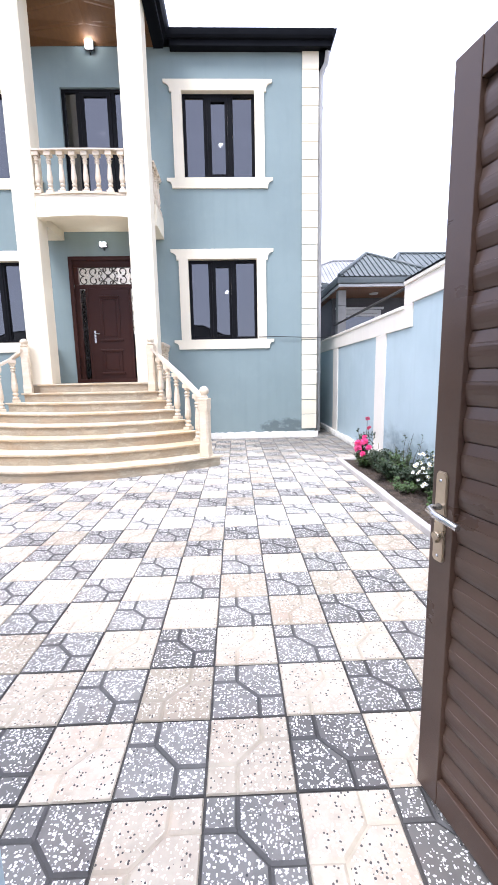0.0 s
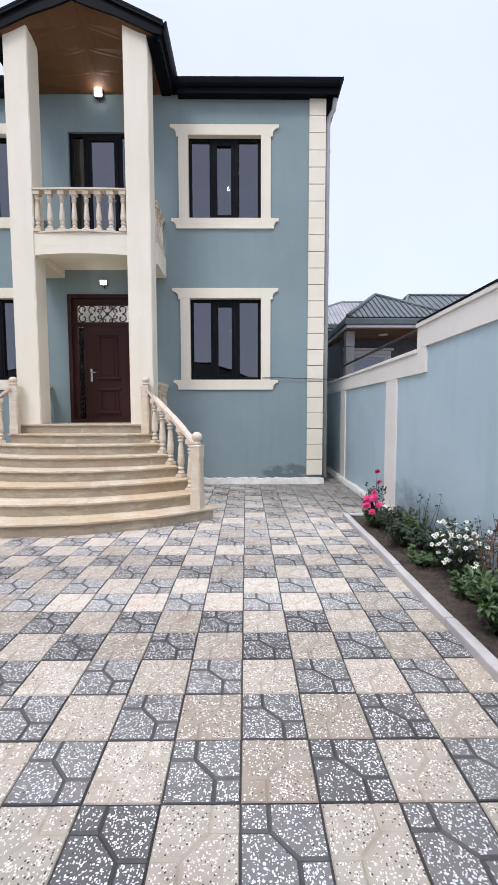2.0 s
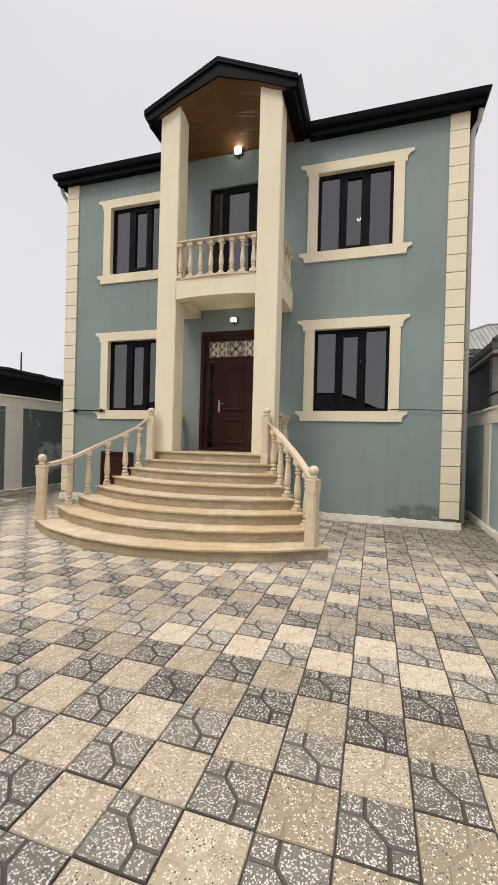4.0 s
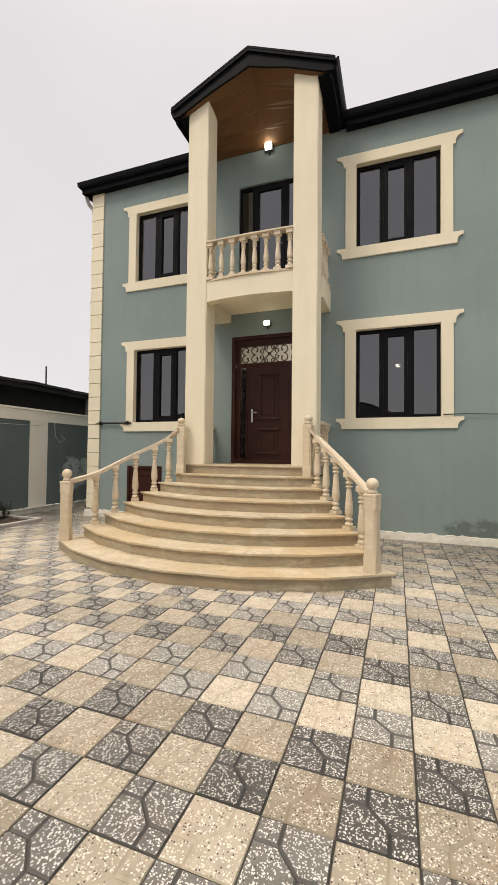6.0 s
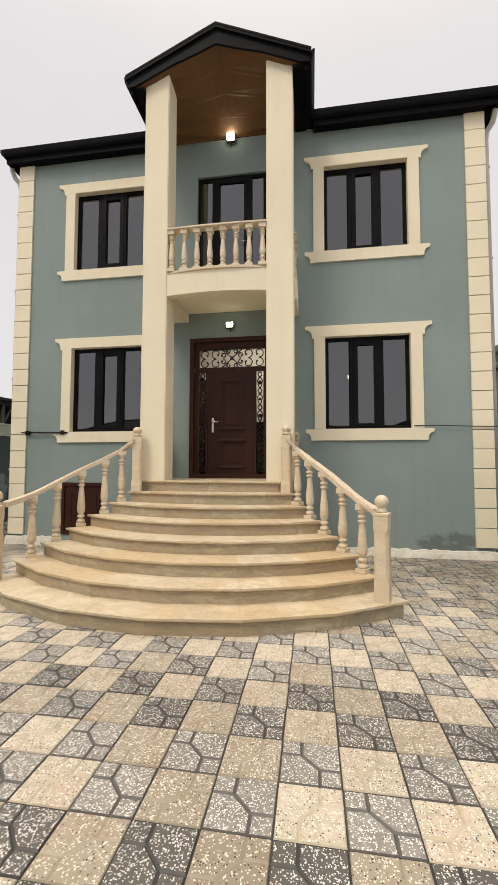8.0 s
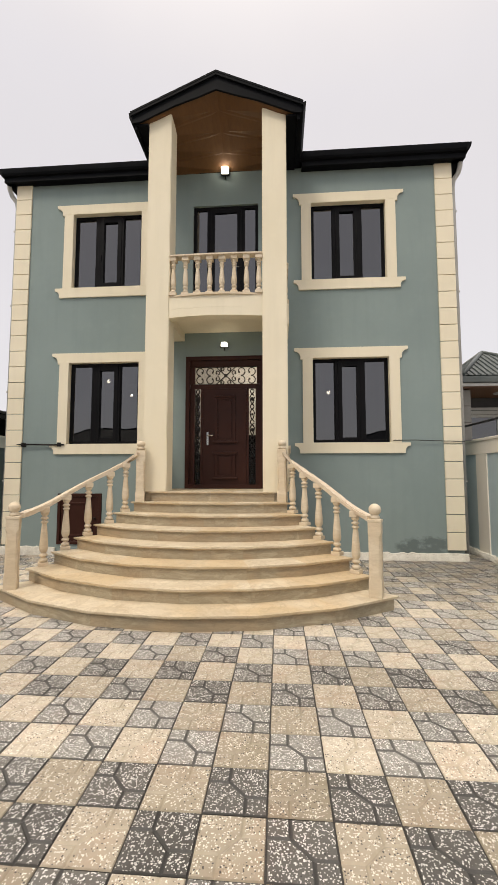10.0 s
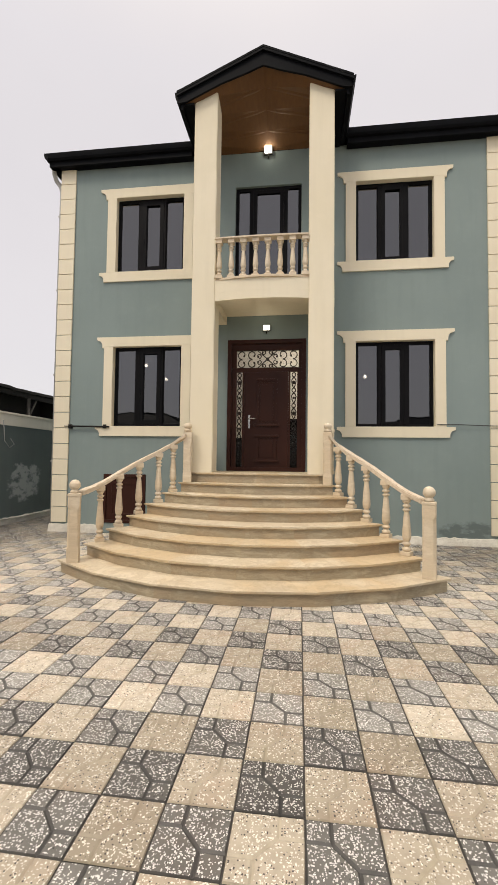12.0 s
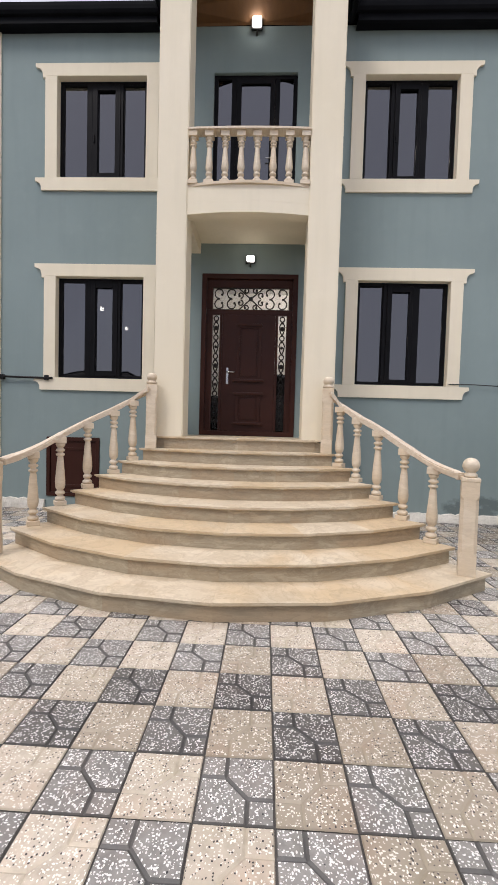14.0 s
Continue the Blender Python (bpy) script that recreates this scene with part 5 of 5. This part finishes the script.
bush("bare_twigs", "bare leggy twigs with a few dark leaves", 2.08, 4.85, 0.6, 0.2, 7, 6, LEAF_DARK, 0.04, 28)
bush("small_shrub", "small dark green shrub by the wall", -8.1, 7.75, 0.36, 0.15, 12, 18, LEAF_DARK, 0.05, 29)

# ---- cables and small fittings ----
tagged(part("cable", tube([(0.53, 8.88, 2.17), (0.9, 8.872, 2.172), (1.44, 8.865, 2.15), (1.79, 8.86, 2.14), (2.05, 9.4, 2.19), (2.25, 9.6, 2.22)], 0.008, 6), CABLE), "thin black cable along the house wall", "cable")
brk = thing("wall_bar", "black iron bar bolted to the wall by the window", "bar", -6.2, WY, 2.13)
own("bar", tube([(-6.64, 8.868, 2.13), (-5.76, 8.868, 2.12)], 0.017, 8), IRON, brk)
for x in (-6.6, -5.86):
    own("bracket", box(x - 0.035, x + 0.035, 8.855, 8.885 if x > -6 else 8.918, 2.085, 2.165, 0.006), IRON, brk)
own("hook", tube([(-6.64, 8.868, 2.13), (-6.72, 8.86, 2.13)], 0.01, 6), IRON, brk)
tagged(part("cable", tube([(-8.46, 9.35, 2.3), (-8.44, 9.36, 2.1), (-8.45, 9.4, 1.85), (-8.44, 9.55, 1.7), (-8.44, 9.7, 1.78), (-8.46, 9.6, 1.9)], 0.008, 6), GREY_PIPE), "loose grey cable hanging on the wall", "cable")
tagged(part("cable", tube([(-8.46, 0.5, 2.06), (-8.455, 5, 2.04), (-8.46, 9.0, 2.1)], 0.005, 5), GREY_PIPE), "thin pale wire along the wall", "cable")

# ---- neighbouring buildings ----
def ribbed_slope(a, b, c, d, name, mat, parent, step=0.2, ribs=True):
    """A roof slope a-b (eave) to d-c (ridge), with ribs that run up it."""
    a, b, c, d = (Vector(p) for p in (a, b, c, d))
    nrm = (b - a).cross(d - a).normalized()
    if nrm.z < 0:
        nrm = -nrm
    bm = bmesh.new()
    up = [bm.verts.new(p) for p in (a, b, c, d)]
    dn = [bm.verts.new(p - nrm * 0.03) for p in (a, b, c, d)]
    if (c - d).length < 1e-3:
        bmesh.ops.remove_doubles(bm, verts=[up[2], up[3]], dist=1e-3)
        bmesh.ops.remove_doubles(bm, verts=[dn[2], dn[3]], dist=1e-3)
        up, dn = [v for v in up if v.is_valid], [v for v in dn if v.is_valid]
    bm.faces.new(up)
    bm.faces.new(dn[::-1])
    slope = own(name, bm, mat, parent)
    e = (b - a).normalized()
    L0 = (b - a).length
    n = int(L0 / step)
    h = (d - a) - e * (d - a).dot(e)
    sd, sc = (d - a).dot(e), (c - a).dot(e)
    for k in range(1, n if ribs else 1):
        s = L0 * k / n
        top = 1.0
        if s < sd:
            top = s / sd
        elif s > sc:
            top = (L0 - s) / max(L0 - sc, 1e-6)
        if top < 0.06:
            continue
        p, q = a + e * s, a + e * s + h * top * 0.985
        w = 0.018
        bm = bmesh.new()
        vs = [bm.verts.new(v) for v in (p - e * w, p + e * w, q + e * w, q - e * w)]
        vt = [bm.verts.new(v + nrm * 0.03) for v in (p - e * w * 0.5, p + e * w * 0.5, q + e * w * 0.5, q - e * w * 0.5)]
        bm.faces.new(vt)
        for i in range(4):
            bm.faces.new((vs[i], vs[(i + 1) % 4], vt[(i + 1) % 4], vt[i]))
        own("rib", bm, mat, slope)
    return slope


def hip_house(name, label, x0, x1, y0, y1, eave, ridge, rx0, rx1, ry, roof_mat, wall_mat, over=0.0, walls=None, step=0.22):
    h = thing(name, label, "house", (x0 + x1) / 2, y0, 0)
    A, B, C, D = (x0, y0, eave), (x1, y0, eave), (x1, y1, eave), (x0, y1, eave)
    P, Q = (rx0, ry, ridge), (rx1, ry, ridge)
    ribbed_slope(A, B, Q, P, "roof_slope", roof_mat, h, step)
    ribbed_slope(C, D, P, Q, "roof_slope", roof_mat, h, step, False)
    ribbed_slope(B, C, Q, Q, "roof_slope", roof_mat, h, step, False)
    ribbed_slope(D, A, P, P, "roof_slope", roof_mat, h, step)
    for u, v in ((A, P), (B, Q), (C, Q), (D, P), (P, Q)):
        if u != v:
            own("ridge_cap", tube([(u[0], u[1], u[2] + 0.02), (v[0], v[1], v[2] + 0.02)], 0.05, 6), roof_mat, h)
    own("fascia", box(x0 - 0.06, x1 + 0.06, y0 - 0.06, y1 + 0.06, eave - 0.19, eave - 0.04, 0.02), ROOF_GREY, h)
    own("fascia_strip", box(x0 - 0.02, x1 + 0.02, y0 - 0.02, y1 + 0.02, eave - 0.27, eave - 0.195, 0.01), GREY_PIPE, h)
    own("soffit", box(x0 + 0.01, x1 - 0.01, y0 + 0.01, y1 - 0.01, eave - 0.3, eave - 0.272), PORCH, h)
    a, b, c, d = walls or (x0 + 0.4, x1 - 0.4, y0 + 0.4, y1 - 0.4)
    own("wall", box(a, b, c, d, -0.02, eave - 0.301), wall_mat, h)
    return h


nb = hip_house("neighbour_house", "single-storey house with a grey ribbed hip roof and brown soffit", 2.75, 5.6, 11.0, 14.0, 3.87, 4.77, 3.85, 3.88, 12.35, ROOF_GREY, DARK_STONE, walls=(2.9, 9.0, 12.4, 14.0), step=0.13)
for k in range(9):
    own("column_block", box(2.78, 3.0, 11.2, 11.45, -0.02 + k * 0.3987, -0.02 + (k + 1) * 0.3987 - 0.008, 0.012), BLOCK_GREY, nb, "grey block of the porch column")
framed(3.05, 4.35, 1.9, 3.22, 12.34, 0.1, 0.058, nb, "window_surround", GREY_PIPE)
framed(3.16, 4.24, 2.01, 3.11, 12.36, 0.07, 0.03, nb, "window_frame", GREY_PIPE)
pane(3.21, 4.19, 2.06, 3.06, 12.385, nb)
own("window_head", box(2.98, 4.42, 12.31, 12.338, 3.23, 3.3, 0.01), GREY_PIPE, nb)
own("soffit_lamp", lathe([(0.11, 3.54), (0.12, 3.555), (0.12, 3.569)], 16, 3.9, 11.7), GREY_PIPE, nb)
hip_house("neighbour_house", "long house with a grey ribbed metal hip roof", 4.9, 16.0, 13.2, 19.0, 4.15, 5.62, 6.0, 13.0, 15.4, ROOF_GREY, DARK_STONE)
hip_house("neighbour_house", "house with a pale weathered corrugated roof", 1.4, 8.2, 16.6, 22.0, 4.9, 6.28, 4.4, 5.4, 18.8, ROOF_LIGHT, DARK_STONE, step=0.16)
hip_house("house_opposite", "low house with a dark roof across the street", -6.5, 0.5, -13.5, -8.5, 3.6, 4.85, -3.6, -2.2, -11.0, ROOF_BLACK, INNER, step=0.5)
hip_house("house_opposite", "low house with a dark roof across the street", 3.0, 10.5, -16, -10, 3.6, 4.6, 5.5, 8.0, -13.0, ROOF_BLACK, INNER, step=0.5)
hip_house("house_opposite", "low house with a dark roof across the street", -18, -9.5, -15, -10, 3.7, 4.9, -15.5, -12.0, -12.5, ROOF_BLACK, INNER, step=0.5)

shed = thing("shed", "dark open shed with a sagging black sheet roof behind the wall", "shed", -11, 10, 0)
random.seed(8)
bm = bmesh.new()
rows = []
for j in range(33):
    y = 4.0 + 0.3 * j
    z = 3.42 + 0.012 * math.sin(j * 0.7) + random.uniform(-0.012, 0.012)
    rows.append([bm.verts.new(p) for p in ((-9.55, y, z - 0.05), (-14.5, y, z + 0.55), (-14.5, y, z + 0.49), (-9.55, y, z - 0.12))])
for a, b in zip(rows, rows[1:]):
    for k in range(4):
        bm.faces.new((a[k], a[(k + 1) % 4], b[(k + 1) % 4], b[k]))
bm.faces.new(rows[0])
bm.faces.new(rows[-1][::-1])
own("roof_sheet", bm, SHED_BLACK, shed)
own("beam", box(-9.75, -9.65, 4.0, 13.4, 3.17, 3.29), SHED_BLACK, shed)
for y in (6.2, 11.9):
    own("post", tube([(-9.7, y, -0.02), (-9.7, y, 3.18)], 0.05, 7), WOOD_GREY, shed)
    own("brace", tube([(-9.7, y, 2.6), (-9.7, y + 0.35, 3.18)], 0.03, 6), WOOD_GREY, shed)
# added black sheet: closes the view through the open shed and keeps its inside dark
own("dark_front_sheet", box(-10.4, -10.36, 4.0, 13.4, -0.02, 3.42), SHED_BLACK, shed)
own("back_wall", box(-14.4, -14.2, 4.0, 13.6, -0.02, 3.9), SHED_BLACK, shed)
own("end_wall", box(-14.2, -9.8, 13.4, 13.6, -0.02, 3.4), SHED_BLACK, shed)
tagged(part("antenna_pole", tube([(-10.4, 10.9, -0.02), (-10.4, 10.9, 4.1)], 0.025, 7), SHED_BLACK), "thin dark pole standing behind the shed roof", "pole")


# ---- paving slabs, grey and beige in turn ----
TS = 0.30
def tile_geometry(flip, bm, ox=0.0, oy=0.0, m0=0, m1=1, dz=0.0, tilt=(0.0, 0.0)):
    """One pressed slab: two small squares and two five-sided fields parted by grooves."""
    s, g, q = TS - 0.006, 0.006, 0.345
    rim, gap = 0.004, 0.0095
    base = {"A": (0, 0), "B": (1, 0), "C": (1, 1), "D": (0, 1), "a": (q, 1), "b": (q, 1 - q), "c": (0, 1 - q), "d": (1 - q, 0), "e": (1 - q, q), "f": (1, q)}
    fields = ("Dcba", "dBfe", "abefC", "cAdeb")
    fx = lambda u: (1 - u) if flip else u
    shared = lambda a, b: any(base[a][c] == base[b][c] and base[a][c] in (0, 1) for c in (0, 1))
    P = {k: Vector((0.003 + fx(u) * s, 0.003 + v * s)) for k, (u, v) in base.items()}
    low = {k: bm.verts.new((ox + p.x, oy + p.y, dz - g)) for k, p in P.items()}
    for fld in fields:
        pts = [P[k] for k in fld]
        c = sum(pts, Vector((0, 0))) / len(pts)
        n = len(pts)
        area = sum(pts[k].x * pts[(k + 1) % n].y - pts[(k + 1) % n].x * pts[k].y for k in range(n))
        ins = []
        for k in range(n):
            d0, d1 = (pts[k] - pts[k - 1]).normalized(), (pts[(k + 1) % n] - pts[k]).normalized()
            sg = 1 if area > 0 else -1
            n0, n1 = Vector((-d0.y, d0.x)) * sg, Vector((-d1.y, d1.x)) * sg
            i0, i1 = (rim if shared(fld[k - 1], fld[k]) else gap), (rim if shared(fld[k], fld[(k + 1) % n]) else gap)
            det = n0.x * n1.y - n0.y * n1.x
            ins.append(pts[k] + Vector(((i0 * n1.y - i1 * n0.y) / det, (i1 * n0.x - i0 * n1.x) / det)))
        top = [bm.verts.new((ox + p.x, oy + p.y, dz + tilt[0] * (p.x - TS / 2) + tilt[1] * (p.y - TS / 2))) for p in ins]
        order = 1 if area > 0 else -1
        bm.faces.new(top[::order]).material_index = m0
        for k in range(n):
            kk = (k + 1) % n
            quad = (low[fld[k]], low[fld[kk]], top[kk], top[k])
            bm.faces.new(quad[::order]).material_index = m1


def mesh_of(bm, name, mats):
    me = bpy.data.meshes.new(name)
    bm.to_mesh(me)
    bm.free()
    for m in mats:
        me.materials.append(m)
    return me


paving = thing("paving", "checkered courtyard paving of grey and beige terrazzo slabs", "paving", 0.17, 2.0, 0, kind="structure")
slab_meshes = []
for flip, mats in ((False, (TILE_GREY, GROOVE_GREY)), (True, (TILE_BEIGE, GROOVE_BEIGE))):
    bm = bmesh.new()
    tile_geometry(flip, bm)
    slab_meshes.append(mesh_of(bm, "paving_slab", mats))
rest = bmesh.new()
random.seed(17)
outline = nosing(0, 0.35)
count = 0
for j in range(-8, 45):
    for i in range(-29, 7):
        x0, y0 = 0.17 + TS * i, 2.0 + TS * j
        xm_, ym_ = x0 + 0.15, y0 + 0.15
        if y0 > 8.6 and -6.9 < xm_ < 1.7:
            continue
        if y0 < 6.1 and xm_ > 1.72:
            continue
        if y0 < 7.75 and xm_ < -7.4:
            continue
        if ym_ > 6.2 and abs(xm_ - SX) < 2.2 - (ym_ - 6.2) * 0.75:
            continue
        if any(abs(xm_ - px) < 0.45 and ym_ > py for px, py in outline) and ym_ <= 6.4 and abs(xm_ - SX) < 2.0:
            continue
        pale = (i + j) % 2 == 0
        dz, tl = random.uniform(-0.0015, 0.001), (random.uniform(-0.004, 0.004), random.uniform(-0.004, 0.004))
        near = -3.7 < xm_ < 1.6 and 1.1 < ym_ < 5.7
        if near and count < 300:
            ob = new("paving_slab", slab_meshes[1 if pale else 0])
            ob.parent = paving
            ob.matrix_parent_inverse = Matrix.Identity(4)
            ob.matrix_basis = Matrix.Translation((TS * i, TS * j, dz)) @ Matrix.Translation((0.15, 0.15, 0)) @ pose(0, 0, 0, math.degrees(tl[1]), -math.degrees(tl[0]), random.uniform(-0.25, 0.25)) @ Matrix.Translation((-0.15, -0.15, 0))
            count += 1
        else:
            tile_geometry(pale, rest, x0, y0, 2 if pale else 0, 3 if pale else 1, dz, tl)
me = mesh_of(rest, "further_slabs", (TILE_GREY, GROOVE_GREY, TILE_BEIGE, GROOVE_BEIGE))
far = new("further_slabs", me)
far.parent = paving
far.matrix_parent_inverse = paving.matrix_world.inverted()
tagged(far, "grey and beige terrazzo slabs", kind="stuff")
